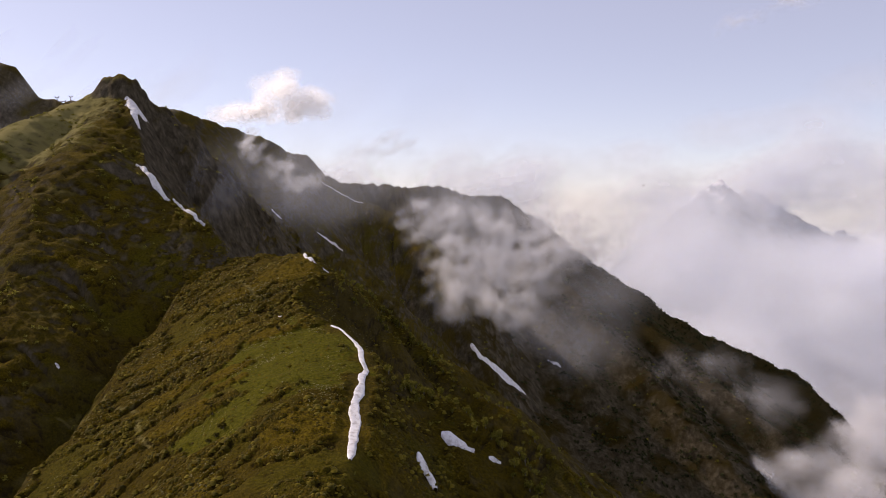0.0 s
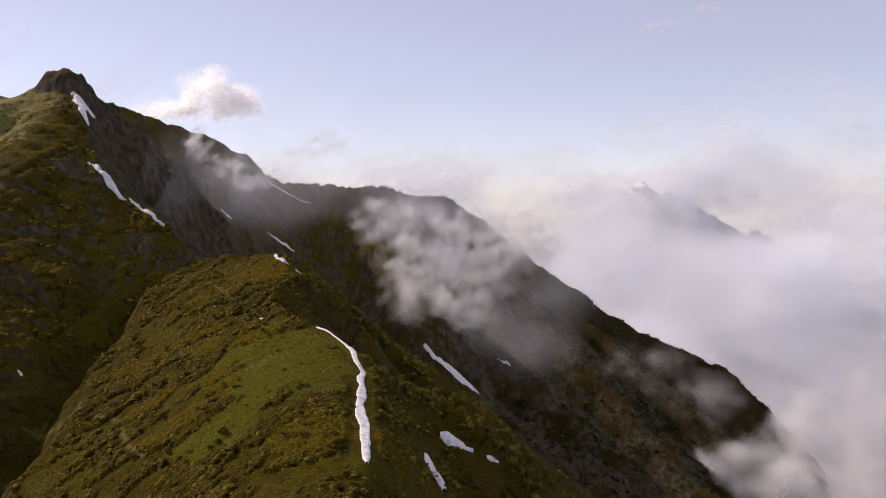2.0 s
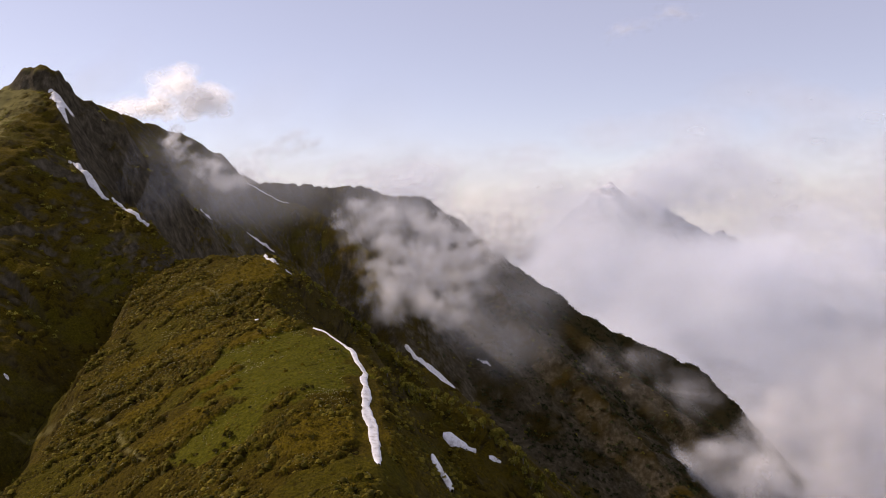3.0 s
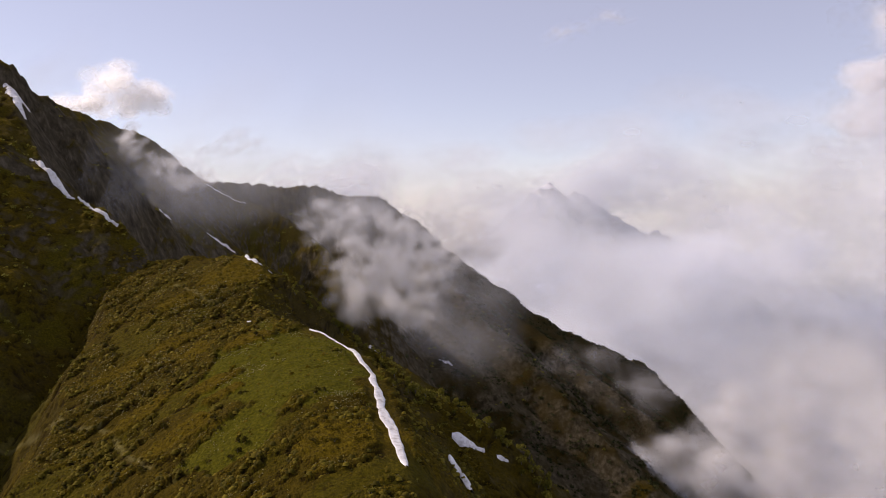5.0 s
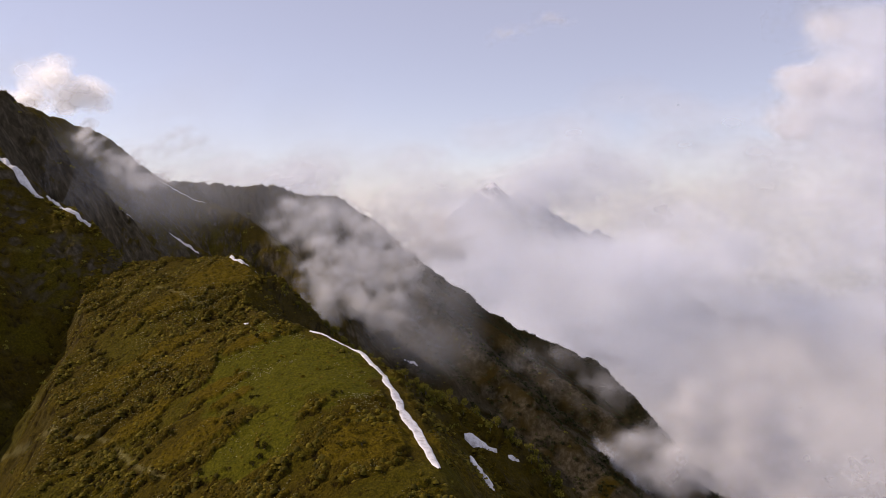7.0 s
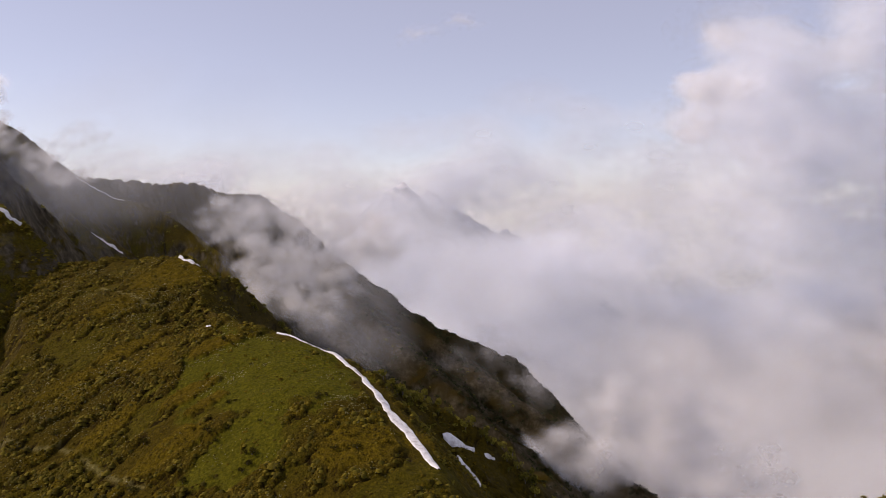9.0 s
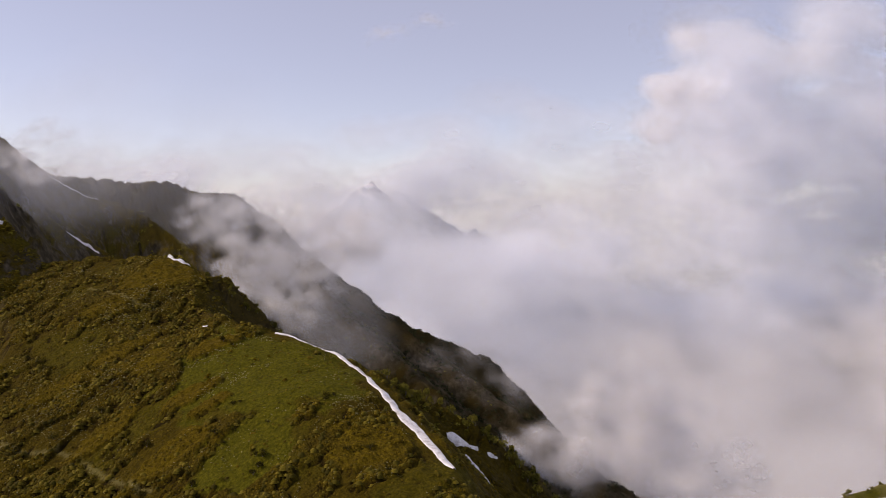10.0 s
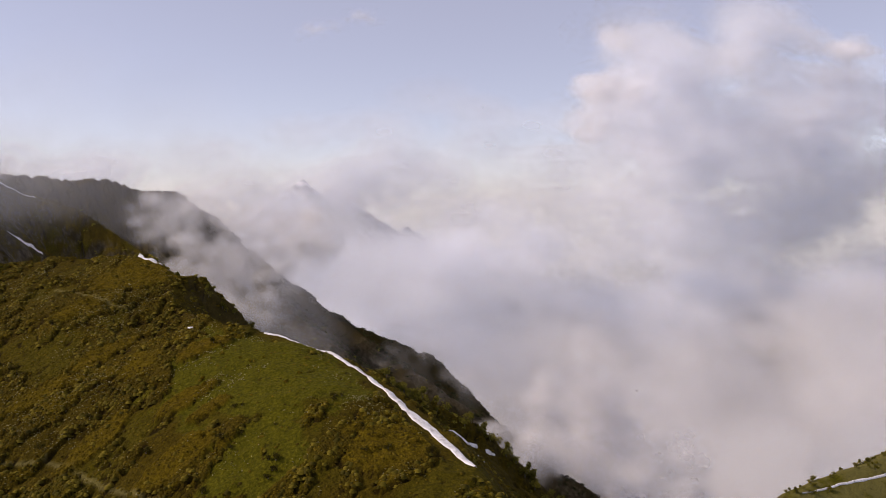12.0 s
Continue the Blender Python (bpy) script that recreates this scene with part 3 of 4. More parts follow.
# ---- snow left in the gullies ----
def snow_patch(spine, label, thick=0.35, wind=0.0):
    """A band of old snow on the ground: its spine as x, y and half width."""
    pts = np.array(spine, float)
    n = 40
    u = np.linspace(0, len(pts) - 1, n * (len(pts) - 1) // 2 + 1)
    k = np.minimum(u.astype(int), len(pts) - 2)
    f = (u - k)[:, None]
    line = pts[k] * (1 - f) + pts[k + 1] * f
    for _ in range(6):
        line[1:-1] = (line[:-2] + 2 * line[1:-1] + line[2:]) / 4
    far = np.cumsum(np.hypot(*np.gradient(line[:, :2], axis=0).T))
    line[:, 0] += wind * octaves(far / 9, far * 0 + .7, 51, 2)
    way = np.gradient(line[:, :2], axis=0)
    way /= np.linalg.norm(way, axis=1)[:, None]
    side = np.stack([-way[:, 1], way[:, 0]], -1)
    cols = np.linspace(-1, 1, 13)
    seed = len(bpy.data.objects)
    wide_l = line[:, 2] * (.95 + .36 * octaves(far / 5, far * 0, seed, 4))
    wide_r = line[:, 2] * (.95 + .36 * octaves(far / 5, far * 0, seed + 9, 4))
    bm = bmesh.new()
    rows = []
    for i in range(len(line)):
        row = []
        for c in cols:
            x, y = line[i, :2] + side[i] * c * (wide_l[i] if c < 0 else wide_r[i])
            lift = thick * (1 - abs(c) ** 3) + (-.06 if abs(c) == 1 else 0.12) + .04 * float(grain(np.array(x / 1.5), np.array(y / 1.5), 3))
            row.append(bm.verts.new((x, y, float(ground_at(x, y)) + lift)))
        rows.append(row)
    for a, b in zip(rows, rows[1:]):
        for j in range(len(cols) - 1):
            bm.faces.new((a[j], a[j + 1], b[j + 1], b[j])).smooth = True
    me = bpy.data.meshes.new("snow_patch")
    bmesh.ops.recalc_face_normals(bm, faces=bm.faces)
    bm.to_mesh(me)
    bm.free()
    me.materials.append(SNOW)
    return tagged(new("snow_patch", me), label, "snow", "snow patches")


snow_patch([(-33.2, 208.5, .3), (-29, 203.5, .65), (-26, 198.7, .8), (-22.8, 188, .75), (-20.6, 178, .65), (-20.4, 171, .9), (-20.2, 163, 1.0), (-19.8, 152, 1.15), (-19.5, 144, 1.05), (-19.1, 139.5, .7), (-18.7, 137.3, .3)], "long winding strip of old white snow along the grassy crest", .16, .7)
snow_patch([(-51.5, 268.8, .5), (-49.2, 266, 1.3), (-47.4, 263.2, 1.0), (-46.4, 261.5, .4)], "small patch of old snow on the grassy hilltop", .2)
snow_patch([(-44.6, 264.5, .3), (-43.6, 265.2, .6), (-42.6, 265.4, .3)], "tiny remnant of snow beside the hilltop", .15)
snow_patch([(-3.2, 174.6, .7), (-1.3, 174.2, 1.7), (1.7, 174.6, 1.8), (4.2, 174.2, .5)], "small patch of old snow on the dark bushy slope", .6)
snow_patch([(7.4, 175.8, .2), (8.7, 176, .5), (10.2, 176.3, .2)], "tiny strip of snow among bushes on the spur", .12)
snow_patch([(-7.2, 156.2, .8), (-6.4, 154.6, 1.7), (-5.2, 153.4, 1.7), (-4.0, 152.0, .6)], "small patch of old snow on the steep dark slope", .7)
snow_patch([(-132.6, 329.9, .4), (-128.5, 327, 1.0), (-125, 324.5, 1.5), (-122, 322.4, 1.2), (-117, 321, .75), (-112.4, 317.8, .75), (-106.5, 313.6, .75), (-102, 311, .8), (-98, 309.6, .35)], "long tapering strip of snow beneath the dark cliff", .8)
snow_patch([(-150.0, 377.6, 5.4), (-149.2, 371.5, 3.8), (-147, 365, 2.0), (-144.6, 361, 1.3), (-141.6, 358.2, .5)], "wedge of old snow high under the rocky peak", .3)
snow_patch([(8.3, 473.2, 1.0), (13.5, 467.1, 2.6), (23.4, 465.3, 3.4), (32, 467, 2.8), (40.2, 468.9, .8)], "long snow patch in a dark gully below the cloud", .3)
snow_patch([(60, 525.7, .6), (64, 522, 1.3), (67.8, 519, .5)], "small snow patch among bushes on the dark slope", .2)
snow_patch([(-82.5, 470.6, .4), (-76.6, 472.6, 1.0), (-72, 472.8, .9), (-67.5, 472.4, .3)], "thin streak of snow on the shaded ridge", .2)
snow_patch([(-105.4, 455.6, .4), (-102, 453.5, 1.0), (-99.1, 451.9, .4)], "small streak of snow in a rocky gully", .2)
snow_patch([(-94, 561, .25), (-88, 564.5, .45), (-84.5, 566, .5), (-76, 567.2, .4), (-66, 568.4, .2)], "thin line of snow along the dark ridge crest", .15)
snow_patch([(133.2, 187.6, .15), (140, 186.8, .25), (150, 186.2, .35), (168.3, 184.8, .4), (195, 184, .35)], "narrow strip of snow below the bushy hillock", .15)
snow_patch([(-118, 228.8, .2), (-117.2, 228.5, .5), (-116.5, 228.2, .2)], "tiny remnant of snow on the shaded slope", .15)
snow_patch([(-48.8, 216.4, .2), (-48.3, 216, .45), (-47.8, 215.7, .2)], "tiny remnant of snow at the foot of the knoll", .15)

# ---- plants ----
def loose_mesh(name, verts, faces, material, smooth_faces=False):
    """A mesh from arrays of corners and of faces with one count of corners."""
    me = bpy.data.meshes.new(name)
    me.vertices.add(len(verts))
    me.vertices.foreach_set("co", np.asarray(verts, float).ravel())
    k = faces.shape[1]
    me.loops.add(faces.size)
    me.loops.foreach_set("vertex_index", faces.ravel())
    me.polygons.add(len(faces))
    me.polygons.foreach_set("loop_start", np.arange(0, faces.size, k))
    if smooth_faces:
        me.polygons.foreach_set("use_smooth", np.ones(len(faces), bool))
    me.update(calc_edges=True)
    me.materials.append(material)
    return me


def leaf_cards(rng, centres, sizes, up=0.35):
    """Small four-cornered leaf sprays, bent along the middle, at the centres."""
    n = len(centres)
    a = rng.normal(size=(n, 3))
    a /= np.linalg.norm(a, axis=1)[:, None]
    b = np.cross(a, rng.normal(size=(n, 3)) + (0, 0, up))
    b /= np.linalg.norm(b, axis=1)[:, None]
    s = np.asarray(sizes)[:, None]
    c = np.cross(a, b)
    corners = np.stack([centres - a * s, centres - b * s * .6 + c * s * .25, centres + a * s, centres + b * s * .6 + c * s * .25], 1)
    return corners.reshape(-1, 3), np.arange(4 * n).reshape(n, 4)


def crown_points(rng, n, lobes, wide, tall):
    """Points over the outsides of a few lobes, for a crown with gaps."""
    out = []
    for _ in range(lobes):
        w, r = rng.uniform(0, 2 * math.pi), rng.uniform(.15, .6) * wide
        c = np.array((math.cos(w) * r, math.sin(w) * r, tall * rng.uniform(.35, .8)))
        size = np.array((wide, wide, tall * .55)) * rng.uniform(.3, .55)
        d = rng.normal(size=(n // lobes, 3))
        d /= np.linalg.norm(d, axis=1)[:, None]
        out.append(c + d * size * rng.uniform(.6, 1.05, (n // lobes, 1)))
    return np.concatenate(out)


def make_bush(seed, wide, tall, leaves=190, leaf=None, label="leafy green bush on the steep mountainside", group="bushes on the spurs"):
    """A crooked bush: bent stems from one root and a loose leafy crown."""
    rng = np.random.default_rng(seed)
    root = new("bush")
    tagged(root, label, "bush", group)
    for k in range(3):
        bm = bmesh.new()
        w = 2 * math.pi * k / 3 + rng.uniform(0, 1)
        tip = Vector((math.cos(w) * wide * .35, math.sin(w) * wide * .35, tall * rng.uniform(.55, .8)))
        rings = []
        for q in range(5):
            f = q / 4
            c = Vector((tip.x * f * f, tip.y * f * f, tip.z * f - .25 * (1 - f)))
            r = .07 * tall * (1 - .8 * f) * .6
            rings.append([bm.verts.new(c + Vector((math.cos(v) * r, math.sin(v) * r, 0))) for v in (0, 1.26, 2.51, 3.77, 5.03)])
        for lo, hi in zip(rings, rings[1:]):
            for j in range(5):
                bm.faces.new((lo[j], lo[(j + 1) % 5], hi[(j + 1) % 5], hi[j])).smooth = True
        me = bpy.data.meshes.new("stem")
        bm.to_mesh(me)
        bm.free()
        me.materials.append(BARK)
        new("stem", me).parent = root
    pts = crown_points(rng, leaves, 6, wide, tall)
    v, f = leaf_cards(rng, pts, rng.uniform(.14, .30, len(pts)) * (tall / 2.4))
    new("crown", loose_mesh("crown", v, f, leaf or LEAF)).parent = root
    return root


def strewn(rng, n, x0, x1, y0, y1):
    return rng.uniform(x0, x1, n), rng.uniform(y0, y1, n)


def slope_at(x, y):
    e = 1.0
    return np.hypot(ground_at(x + e, y) - ground_at(x - e, y), ground_at(x, y + e) - ground_at(x, y - e)) / (2 * e)


def near_line(name, x, y):
    """Distance to a ridge's crest in the plan."""
    crest = RIDGES[name][0]
    best = np.full_like(x, 1e9)
    for a, b in zip(crest, crest[1:]):
        dx, dy = b[0] - a[0], b[1] - a[1]
        f = np.clip(((x - a[0]) * dx + (y - a[1]) * dy) / (dx * dx + dy * dy), 0, 1)
        best = np.minimum(best, np.hypot(x - a[0] - f * dx, y - a[1] - f * dy))
    return best


rng = np.random.default_rng(12)
kinds = [make_bush(100 + k, w, h) for k, (w, h) in enumerate([(1.3, 2.2), (1.6, 2.6), (1.1, 2.8), (1.9, 2.2), (1.4, 3.2), (1.0, 1.7)])]
spots = []
for name, count, reach, x0, x1, y0, y1 in (("tree_spur", 120, 4.5, -40, 95, 205, 292), ("near_spur", 84, 6, -16, 45, 150, 196), ("near_hill", 16, 7, -30, -8, 125, 206), ("east_hillock", 60, 5, 114, 215, 178, 205), ("hill_rib", 14, 4, -44, -22, 246, 262)):
    made = 0
    while made < count:
        x, y = rng.uniform(x0, x1), rng.uniform(y0, y1)
        d = float(near_line(name, np.array([x]), np.array([y]))[0])
        if d > reach * rng.uniform(.1, 1) or (name == "near_hill" and (d < 2.6 or x < -28)):
            continue
        spots.append((x, y, rng.uniform(.6, 1.25) * (0.45 if name == "near_hill" else 0.7 if name in ("hill_rib", "east_hillock") else .85)))
        made += 1
for k, (x, y, size) in enumerate(spots):
    z = float(ground_at(x, y)) - .1
    m = pose(x, y, z, rng.uniform(-8, 8), rng.uniform(-8, 8), rng.uniform(0, 360))
    thing = kinds[k % len(kinds)]
    thing = thing if k < len(kinds) else copy_thing(thing, m)
    thing.matrix_basis = m @ Matrix.Diagonal((size, size, size, 1))

# round dark shrubs standing singly in the meadow
low = [make_bush(140 + k, w, h, 220, SHRUB, "round dark green shrub in the grassy meadow", "shrubs in the meadow") for k, (w, h) in enumerate([(1.0, 1.0), (1.2, .9), (.8, 1.1)])]
for k, (x, y, size) in enumerate(((-49.6, 167.7, 1), (-53.2, 168.3, 1.1), (-64.5, 177.4, 1.3), (-48.6, 176.5, 1.1), (-47.4, 175.2, .8), (-46, 203.6, 1.2), (-52.1, 165.6, .9), (-81, 195.7, 1.6), (-46.9, 155.9, 1.3), (-48, 154.4, 1.2),
        (-49.1, 153.3, 1.1), (-47.9, 157, .9), (-32.5, 165.4, 1.1), (-33.4, 164.2, 1.0), (-31.4, 164.6, .8), (-42.1, 190.2, .6), (-44, 164.8, .6), (-67, 203, 1.2), (-71.9, 198.6, 1.1), (-84, 226, 1.3), (-76, 240, 1.2), (-30.5, 146.2, 1.2), (-34, 147.5, 1), (-58.6, 159, 1.2), (-66.5, 164, 1.4))):
    m = pose(x, y, float(ground_at(x, y)) - .1, 0, 0, 67 * k)
    thing = low[k] if k < len(low) else copy_thing(low[k % len(low)], m)
    thing.matrix_basis = m @ Matrix.Diagonal((size, size, size, 1))


def strew_clumps(name, label, material, x, y, size, cards, category):
    """Low leafy clumps over the ground, all in one mesh."""
    n = len(x)
    z = ground_at(x, y)
    d = rng.normal(size=(n, cards, 3))
    d /= np.linalg.norm(d, axis=2)[..., None]
    d[..., 2] = np.abs(d[..., 2]) * .8
    c = np.stack([x, y, z], -1)[:, None, :] + d * size[:, None, None] * rng.uniform(.5, 1, (n, cards, 1))
    v, f = leaf_cards(rng, c.reshape(-1, 3), np.repeat(size, cards) * rng.uniform(.3, .6, n * cards))
    return tagged(new(name, loose_mesh(name, v, f, material)), label, category, kind="stuff")


def strew_cushions(name, label, material, x, y, size, category):
    """Low domed cushions with uneven sides, all in one mesh."""
    n = len(x)
    z = ground_at(x, y)
    w = np.arange(6) * math.pi / 3
    turn = rng.uniform(0, 6.28, (n, 1))
    low = np.stack([np.cos(w + turn), np.sin(w + turn), np.full((n, 6), -.25)], -1) * rng.uniform(.8, 1.2, (n, 6, 1))
    top = np.stack([np.cos(w + turn + .4) * .62, np.sin(w + turn + .4) * .62, np.full((n, 6), .26)], -1) * rng.uniform(.75, 1.25, (n, 6, 1))
    tip = np.stack([rng.uniform(-.2, .2, n), rng.uniform(-.2, .2, n), rng.uniform(.3, .5, n)], -1)[:, None, :]
    v = np.concatenate([low, top, tip], 1) * size[:, None, None] + np.stack([x, y, z], -1)[:, None, :]
    k = np.arange(6)
    k2 = (k + 1) % 6
    one = np.concatenate([np.stack([k, k2, k2 + 6], -1), np.stack([k, k2 + 6, k + 6], -1), np.stack([k + 6, k2 + 6, np.full(6, 12)], -1)])
    f = (one[None] + 13 * np.arange(n)[:, None, None]).reshape(-1, 3)
    return tagged(new(name, loose_mesh(name, v.reshape(-1, 3), f, material)), label, category, kind="stuff")


def value_at(table, x, y):
    i = np.clip(np.searchsorted(GX, x), 0, len(GX) - 1)
    j = np.clip(np.searchsorted(GY, y), 0, len(GY) - 1)
    return table[j, i]


# cushions and dwarf shrubs on the near hill
x, y = strewn(rng, 90000, -100, 2, 118, 312)
mats = np.maximum(value_at(MATS, x, y), value_at(HEATH, x, y))
keep = (rng.uniform(0, 1, len(x)) < (.14 + .5 * mats) * (1 - .75 * value_at(MEADOW, x, y)) * (1 - .6 * value_at(GOLD, x, y))) & (value_at(STEEP, x, y) < 1.4) & (value_at(BARE, x, y) > .5)
x, y = x[keep], y[keep]
strew_cushions("heath_cushions", "low dark green and rusty heath cushions covering the hill", CUSHION, x, y, rng.uniform(.10, .42, len(x)), "heath")
x, y = strewn(rng, 5000, -100, 10, 118, 312)
keep = rng.uniform(0, 1, len(x)) < .12 + .5 * smooth(.1, .4, octaves(x / 9, y / 9, 120, 3)) * value_at(np.maximum(MATS, HEATH), x, y)
keep &= value_at(BARE, x, y) > .7
x, y = x[keep], y[keep]
strew_clumps("dwarf_shrubs", "low leafy dwarf shrubs on the grassy hill", CUSHION, x, y, rng.uniform(.2, .75, len(x)), 14, "shrubs")
# rounded dwarf rhododendron, thickest along the lower rims of the mats
x, y = strewn(rng, 60000, -98, 0, 118, 312)
rim = smooth(-.08, .03, value_at(RIM, x, y)) * smooth(.32, .10, value_at(RIM, x, y))
keep = (rng.uniform(0, 1, len(x)) < .10 * value_at(MATS, x, y) + .42 * rim) & (rng.uniform(0, 1, len(x)) > .8 * value_at(GOLD, x, y)) & (value_at(STEEP, x, y) < 1.4) & (value_at(BARE, x, y) > .6)
x, y = x[keep], y[keep]
strew_cushions("rhododendron", "rounded dark green rhododendron mounds on the hill", MOUND, x, y, rng.uniform(.28, .78, len(x)), "shrubs")
# cream blossom on the rhododendron mats
x, y = strewn(rng, 60000, -98, -20, 130, 290)
where = 1.3 * ellipse(x, y, -49, 200, 7, 1.8, 12, .4, 21) + 1.3 * ellipse(x, y, -49.5, 187, 5, 3.4, 20, .5, 22) + ellipse(x, y, -78, 283, 6, 4, 20, .5, 25) + .8 * ellipse(x, y, -75, 205, 14, 9, 30, .6, 26) + ellipse(x, y, -62, 240, 16, 6, 40, .6, 23) + 1.2 * ellipse(x, y, -28, 161.5, 4.5, 3.2, 0, .5, 24) + .5 * smooth(.3, .5, octaves(x / 8, y / 8, 121, 3)) + .3 * value_at(MATS, x, y) * (1 - value_at(GOLD, x, y)) * smooth(-.2, .3, octaves(x / 13, y / 13, 122, 3))
keep = (rng.uniform(0, 1, len(x)) < .42 * where) & (value_at(BARE, x, y) > .5)
x, y = x[keep], y[keep]
strew_clumps("blossom", "cream blossom dotted over the rhododendron mats", BLOSSOM, x, y, rng.uniform(.12, .30, len(x)), 4, "flowers")
# bushes on the shaded face, the spurs' flanks and the far ridges
x, y = strewn(rng, 26000, -190, 60, 130, 420)
p = smooth(.0, .4, octaves(x / 16, y / 16, 125, 4)) * smooth(1.5, .8, value_at(STEEP, x, y))
hill = (x > -96) & (value_at(ROUGH, x, y) < .45)
keep = (rng.uniform(0, 1, len(x)) < .30 * p) & ~hill
x, y = x[keep], y[keep]
strew_clumps("thicket", "scattered low bushes on the shaded slopes", LEAF, x, y, rng.uniform(.4, 1.2, len(x)), 14, "bushes")
x, y = strewn(rng, 90000, -60, 560, 380, 930)
p = smooth(.05, .5, octaves(x / 30, y / 30, 127, 4))
crest = smooth(16, 0, np.minimum(near_line("third_ridge", x, y), near_line("second_ridge", x, y))) * (x > 60)
keep = rng.uniform(0, 1, len(x)) < (.12 + .20 * p) * smooth(10, 110, x) + .5 * crest
x, y = x[keep], y[keep]
strew_clumps("far_woods", "small dark trees on the distant mountainside", WOODS, x, y, rng.uniform(1.0, 2.4, len(x)), 9, "trees")
x, y = strewn(rng, 12000, -60, 200, 330, 700)
keep = rng.uniform(0, 1, len(x)) < .12 * smooth(.15, .5, octaves(x / 24, y / 24, 129, 4))
x, y = x[keep], y[keep]
strew_clumps("far_bushes", "pale green bushes scattered on the far dark slope", LEAF, x, y, rng.uniform(.6, 1.7, len(x)), 16, "bushes")

# ---- the ski lift on the far saddle ----
def part(name, bm, material, parent, label=""):
    me = bpy.data.meshes.new(name)
    bm.to_mesh(me)
    bm.free()
    me.materials.append(material)
    ob = new(name, me)
    ob.parent = parent
    return tagged(ob, label)


def beam(size, at, bevel=.08):
    bm = bmesh.new()
    bmesh.ops.create_cube(bm, size=1)
    bmesh.ops.scale(bm, vec=size, verts=bm.verts)
    bmesh.ops.bevel(bm, geom=bm.edges, offset=bevel, segments=1, affect="EDGES")
    bmesh.ops.translate(bm, vec=at, verts=bm.verts)
    return bm


def lift_tower(x, y, tall, arm):
    z = float(ground_at(x, y))
    root = new("lift_tower")
    root.location = (x, y, z)
    tagged(root, "small grey steel ski lift tower on the saddle", "lift tower", "lift towers")
    bm = bmesh.new()
    bmesh.ops.create_cone(bm, segments=12, radius1=.45, radius2=.3, depth=tall + 1, cap_ends=True)
    bmesh.ops.translate(bm, vec=(0, 0, tall / 2 - .5), verts=bm.verts)
    part("mast", bm, STEEL, root)
    part("crossarm", beam((arm, .4, .5), (0, 0, tall)), STEEL, root)
    for side in (-1, 1):
        wheels = part("sheave_train", beam((.3, 2.4, .3), (side * arm * .46, 0, tall + .45)), STEEL, root)
        for k in (-.8, 0, .8):
            bm = bmesh.new()
            bmesh.ops.create_cone(bm, segments=10, radius1=.3, radius2=.3, depth=.15, cap_ends=True)
            bmesh.ops.rotate(bm, matrix=Matrix.Rotation(math.pi / 2, 3, "Y"), verts=bm.verts)
            bmesh.ops.translate(bm, vec=(side * arm * .46, k, tall + .75), verts=bm.verts)
            part("wheel", bm, STEEL, wheels)
    return root


lift_tower(-338, 686, 3.6, 7)
lift_tower(-345, 692, 2.6, 3.4)
lift_tower(-332, 690, 3, 2.6)

# ---- clouds ----
def cloud(material, label, puffs, count, size, seed, flat=0.5, lean=0.5, aim=(-.6, -.8, .65)):
    """Many thin curved sheets strewn through ellipsoids (x, y, z, rx, ry, rz)."""
    rng = np.random.default_rng(seed)
    verts, faces, rim = [], [], []
    weights = np.array([p[3] * p[5] for p in puffs])
    share = np.maximum(1, np.round(count * weights / weights.sum())).astype(int)
    steps, rings = 12, (0.0, 0.3, 0.55, 0.78, 1.0)
    middle = np.average(np.array(puffs)[:, :3], axis=0, weights=weights)
    for (x, y, z, rx, ry, rz), n in zip(puffs, share):
        for _ in range(n):
            d = rng.normal(size=3)
            d *= rng.uniform(0, 1) ** 0.45 / np.linalg.norm(d)
            c = np.array((x + d[0] * rx, y + d[1] * ry, z + d[2] * rz))
            r = size * rng.uniform(.65, 1.35)
            normal = Vector((rng.uniform(-lean, lean) + aim[0], aim[1], rng.uniform(-lean, lean) + aim[2])).normalized()
            a = normal.orthogonal().normalized()
            b = normal.cross(a)
            first = len(verts)
            bow = r * rng.uniform(-.25, .25)
            for q, ring in enumerate(rings):
                for k in range(1 if q == 0 else steps):
                    w = 2 * math.pi * k / steps
                    off = a * (math.cos(w) * ring * r) + b * (math.sin(w) * ring * r) + normal * (bow * (ring * ring + .4 * ring * math.cos(2 * w + d[0] * 9)))
                    verts.append((c[0] + off.x, c[1] + off.y, c[2] + off.z * (1 - flat * .5)))
                    rim.append(1 - ring * ring * (3 - 2 * ring))
            for k in range(steps):
                faces.append((first, first + 1 + k, first + 1 + (k + 1) % steps))
            for q in range(1, len(rings) - 1):
                o = first + 1 + (q - 1) * steps
                for k in range(steps):
                    k2 = (k + 1) % steps
                    faces.append((o + k, o + steps + k, o + steps + k2, o + k2))
    me = bpy.data.meshes.new("cloud")
    me.from_pydata([tuple(np.array(v) - middle) for v in verts], [], faces)
    me.polygons.foreach_set("use_smooth", np.ones(len(faces), bool))
    me.attributes.new("rim", "FLOAT", "POINT").data.foreach_set("value", np.array(rim))
    me.materials.append(material)
    ob = new("cloud", me)
    ob.location = middle
    return tagged(ob, label, "cloud", "clouds", "stuff")


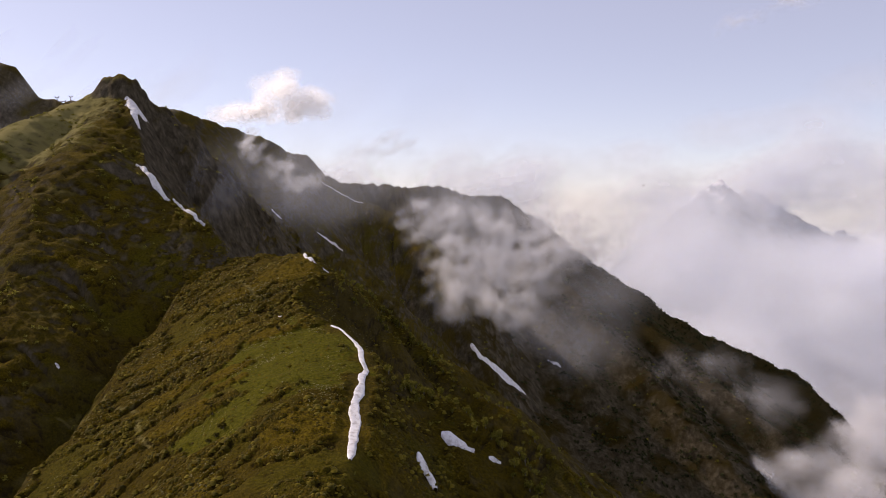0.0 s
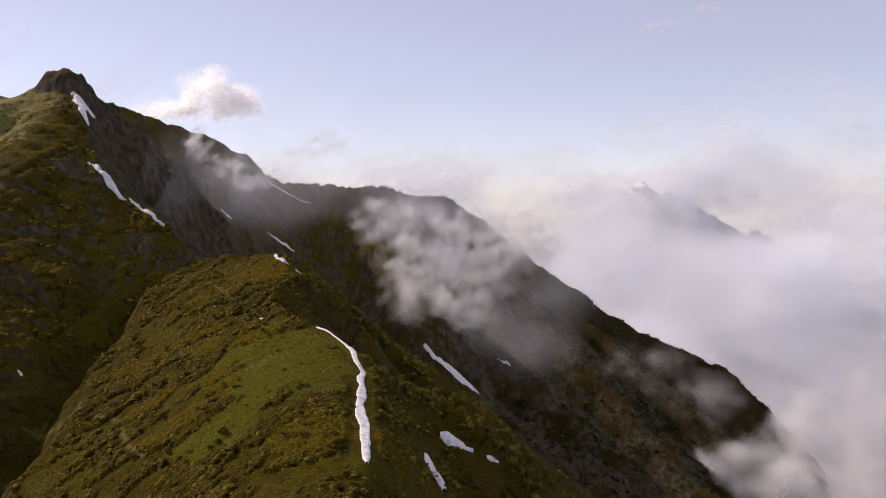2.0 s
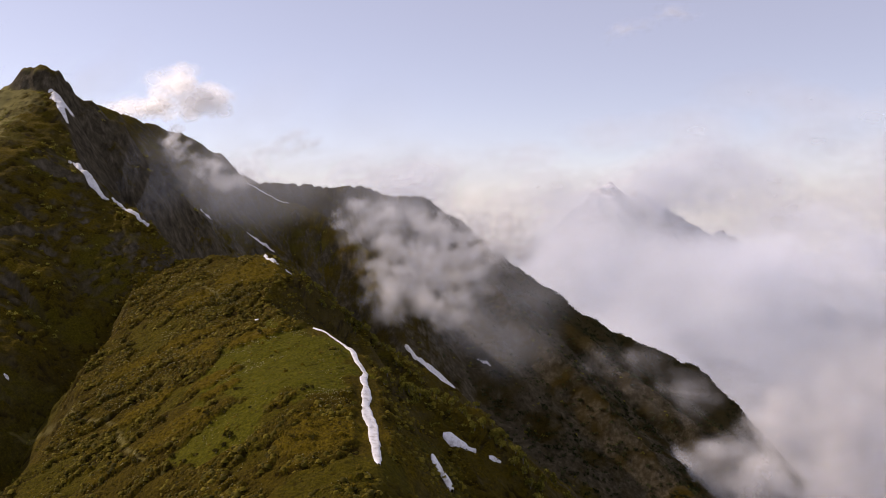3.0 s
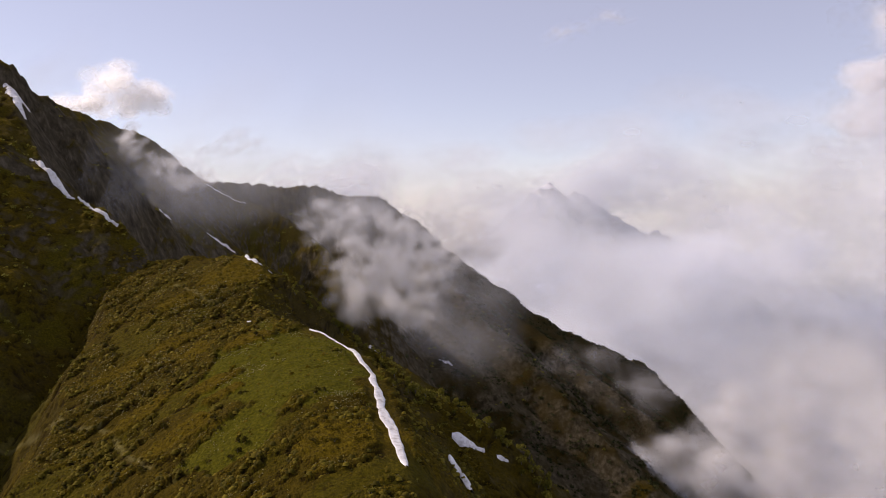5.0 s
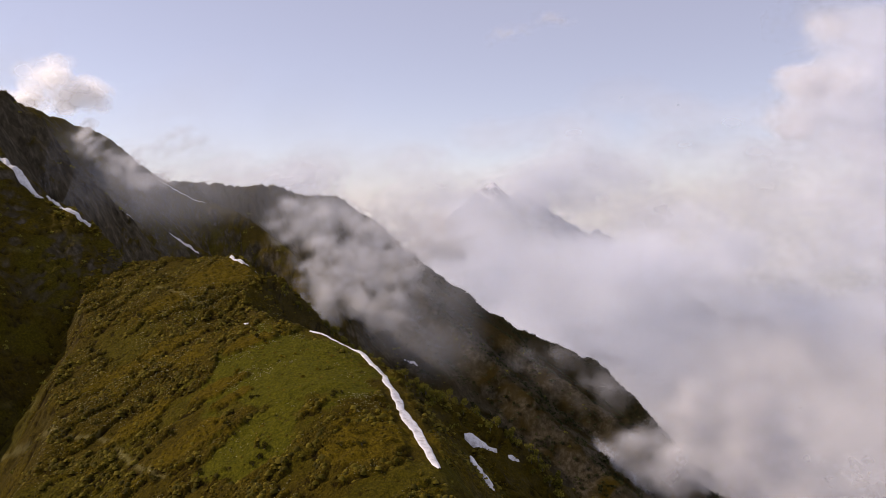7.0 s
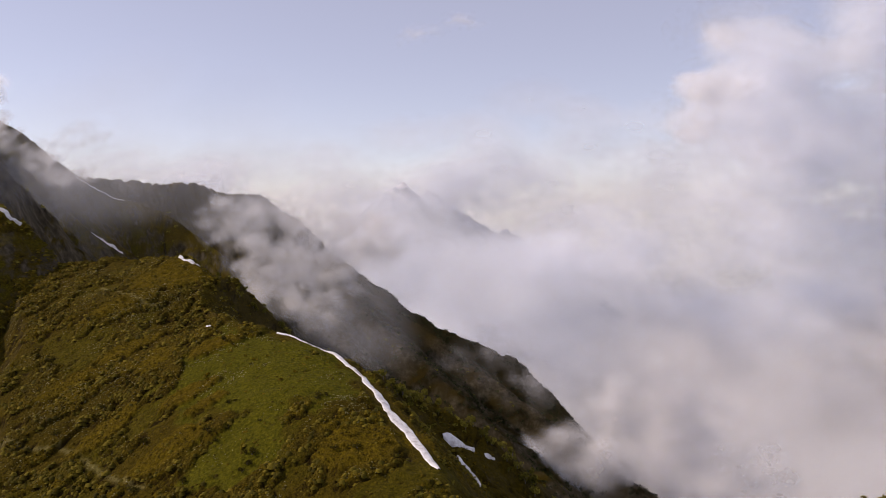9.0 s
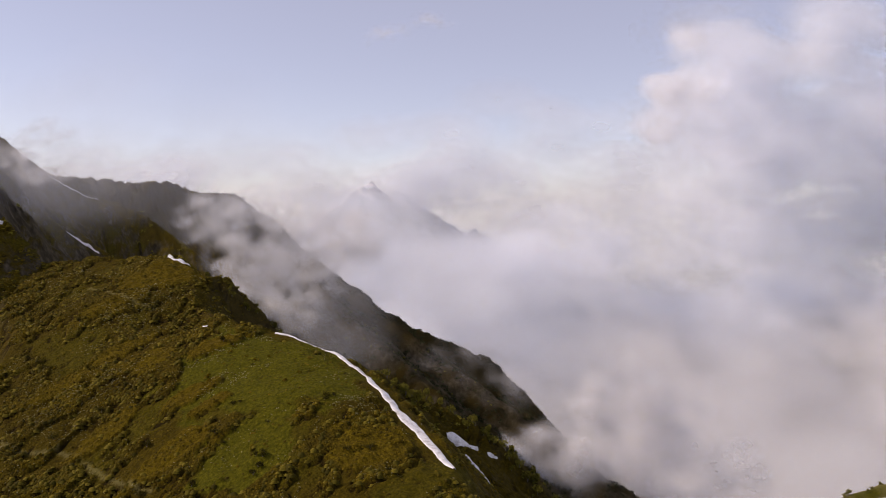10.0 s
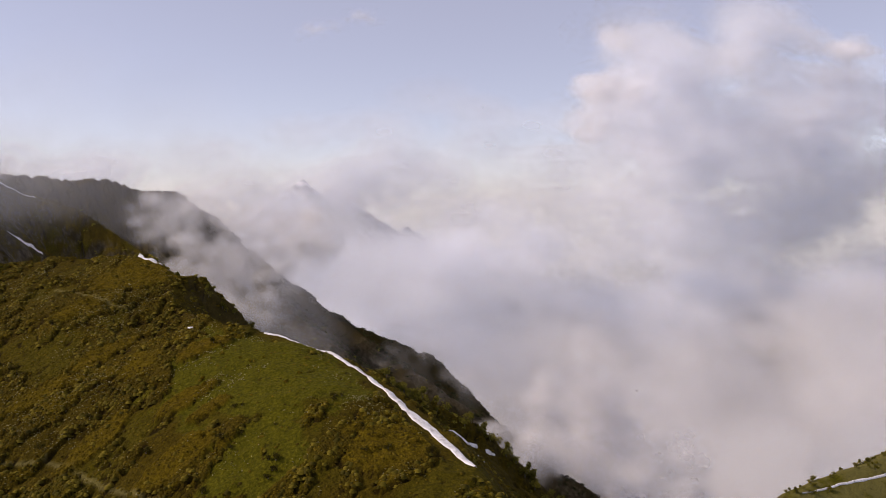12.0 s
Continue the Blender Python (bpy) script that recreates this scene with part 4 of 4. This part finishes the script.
MIST = vapour_material("torn_mist", .27, .046, .21, .58, (.91, .90, .89), detail=9.0, ragged=.5, curl=.25, fray=.10, drop=.75)
FOG = vapour_material("slope_fog", .27, .018, .18, .58, (.92, .91, .91), detail=7.0, ragged=.5, curl=.7, fray=.35, drop=.8)
SHRED = vapour_material("thin_shreds", .10, .018, .24, .68, (.92, .91, .91), detail=7.0, ragged=.5, curl=.7, fray=.3)
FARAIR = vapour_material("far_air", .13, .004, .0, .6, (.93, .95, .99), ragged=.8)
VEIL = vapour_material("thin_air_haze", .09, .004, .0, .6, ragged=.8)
BANK = vapour_material("cloud_bank", .25, .0045, .16, .46, detail=6.0, ragged=.34)
SEA = vapour_material("valley_cloud", .25, .0045, .16, .46, (.89, .885, .88), detail=6.0, ragged=.34)
CUMULUS = vapour_material("cumulus", .26, .011, .10, .42, (.99, .99, .99), detail=5.0, ragged=.6, through=.68)
TOWER = vapour_material("towering_cumulus", .15, .006, .16, .40, (.97, .97, .98), detail=7.0, ragged=.34, through=.4)
WISP = vapour_material("high_wisp", .10, .006, .28, .60, detail=7.0, ragged=.4)
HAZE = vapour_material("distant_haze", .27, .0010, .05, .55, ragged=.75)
SUNNY = (.45, -.75, -.5)

cloud(MIST, "torn pale cloud drifting before the dark slope", [(14, 445, -24, 40, 20, 22), (34, 445, -52, 22, 16, 24), (-14, 440, -14, 20, 14, 14), (48, 445, -32, 26, 14, 20), (4, 442, -50, 24, 14, 18), (64, 455, -26, 22, 10, 14)], 430, 17, 1, lean=.3)
cloud(MIST, "wisp of pale mist clinging to the dark ridge", [(-124, 485, 31, 10, 10, 11), (-108, 485, 17, 18, 10, 9), (-94, 485, 9, 14, 8, 6)], 150, 10, 2, lean=.3)
cloud(CUMULUS, "small white cumulus cloud in the pale sky", [(-372, 1700, 238, 52, 40, 42), (-312, 1700, 220, 40, 40, 28), (-440, 1700, 190, 70, 40, 26), (-350, 1700, 192, 90, 40, 24)], 110, 48, 3, aim=SUNNY, lean=.35)
cloud(WISP, "faint shred of cloud beside the cumulus", [(-140, 1700, 122, 60, 20, 26), (-170, 1700, 104, 90, 20, 16)], 40, 46, 18, lean=.3)
cloud(FOG, "grey mist lying on the lower mountainside", [(212, 488, -176, 34, 10, 22), (246, 486, -204, 44, 12, 34), (196, 484, -196, 30, 10, 26), (300, 495, -214, 60, 16, 46), (350, 500, -236, 90, 24, 50)], 300, 26, 4, lean=.35)
cloud(FOG, "thick mist rising beside the mountainside", [(256, 490, -152, 22, 8, 30), (305, 492, -165, 42, 10, 56)], 150, 30, 20, lean=.3)
cloud(SHRED, "thin shreds of mist on the dark slope", [(158, 490, -108, 26, 8, 14), (186, 492, -126, 34, 8, 18), (130, 488, -104, 16, 6, 12)], 50, 24, 19, lean=.3)
cloud(BANK, "great bank of pale cloud filling the valley", [(580, 2300, -135, 200, 200, 95), (900, 2500, -335, 600, 400, 190), (2200, 2300, -560, 800, 400, 250), (3100, 1800, -450, 700, 500, 300), (2450, 2500, 0, 620, 400, 480), (2380, 2600, 420, 260, 200, 300), (2950, 2600, 620, 240, 150, 240), (3250, 2400, 240, 550, 300, 400), (700, 1900, -450, 500, 400, 230), (1500, 2500, -275, 450, 300, 215)], 760, 230, 5, lean=.35)
cloud(TOWER, "bright white cumulus heads above the cloud bank", [(2020, 2440, 600, 80, 60, 55), (1930, 2440, 400, 90, 60, 80), (1890, 2440, 260, 100, 60, 70), (2090, 2440, 420, 90, 60, 70)], 140, 75, 15, aim=(-.65, -.7, .5))
cloud(TOWER, "white billows of cloud high over the valley", [(3450, 2440, 680, 170, 60, 50), (3180, 2440, 690, 80, 60, 60), (3350, 2440, 560, 200, 60, 50)], 110, 80, 16, aim=(-.65, -.7, .5))
cloud(SEA, "sea of grey cloud over the deep valley", [(900, 1100, -470, 500, 400, 110), (1500, 900, -430, 600, 500, 190), (560, 850, -430, 200, 200, 80), (900, 600, -480, 400, 300, 150), (1600, 300, -480, 600, 400, 200), (2300, 1500, -500, 700, 500, 200), (1300, 1700, -470, 500, 400, 130)], 500, 190, 6, lean=.45)
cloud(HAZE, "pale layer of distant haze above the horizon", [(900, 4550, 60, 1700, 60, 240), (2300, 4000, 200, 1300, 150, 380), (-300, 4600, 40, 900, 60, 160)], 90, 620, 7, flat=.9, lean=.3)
cloud(WISP, "small faint cloud high in the sky", [(1400, 4000, 880, 150, 40, 50), (1640, 4000, 960, 110, 30, 45)], 40, 110, 8)
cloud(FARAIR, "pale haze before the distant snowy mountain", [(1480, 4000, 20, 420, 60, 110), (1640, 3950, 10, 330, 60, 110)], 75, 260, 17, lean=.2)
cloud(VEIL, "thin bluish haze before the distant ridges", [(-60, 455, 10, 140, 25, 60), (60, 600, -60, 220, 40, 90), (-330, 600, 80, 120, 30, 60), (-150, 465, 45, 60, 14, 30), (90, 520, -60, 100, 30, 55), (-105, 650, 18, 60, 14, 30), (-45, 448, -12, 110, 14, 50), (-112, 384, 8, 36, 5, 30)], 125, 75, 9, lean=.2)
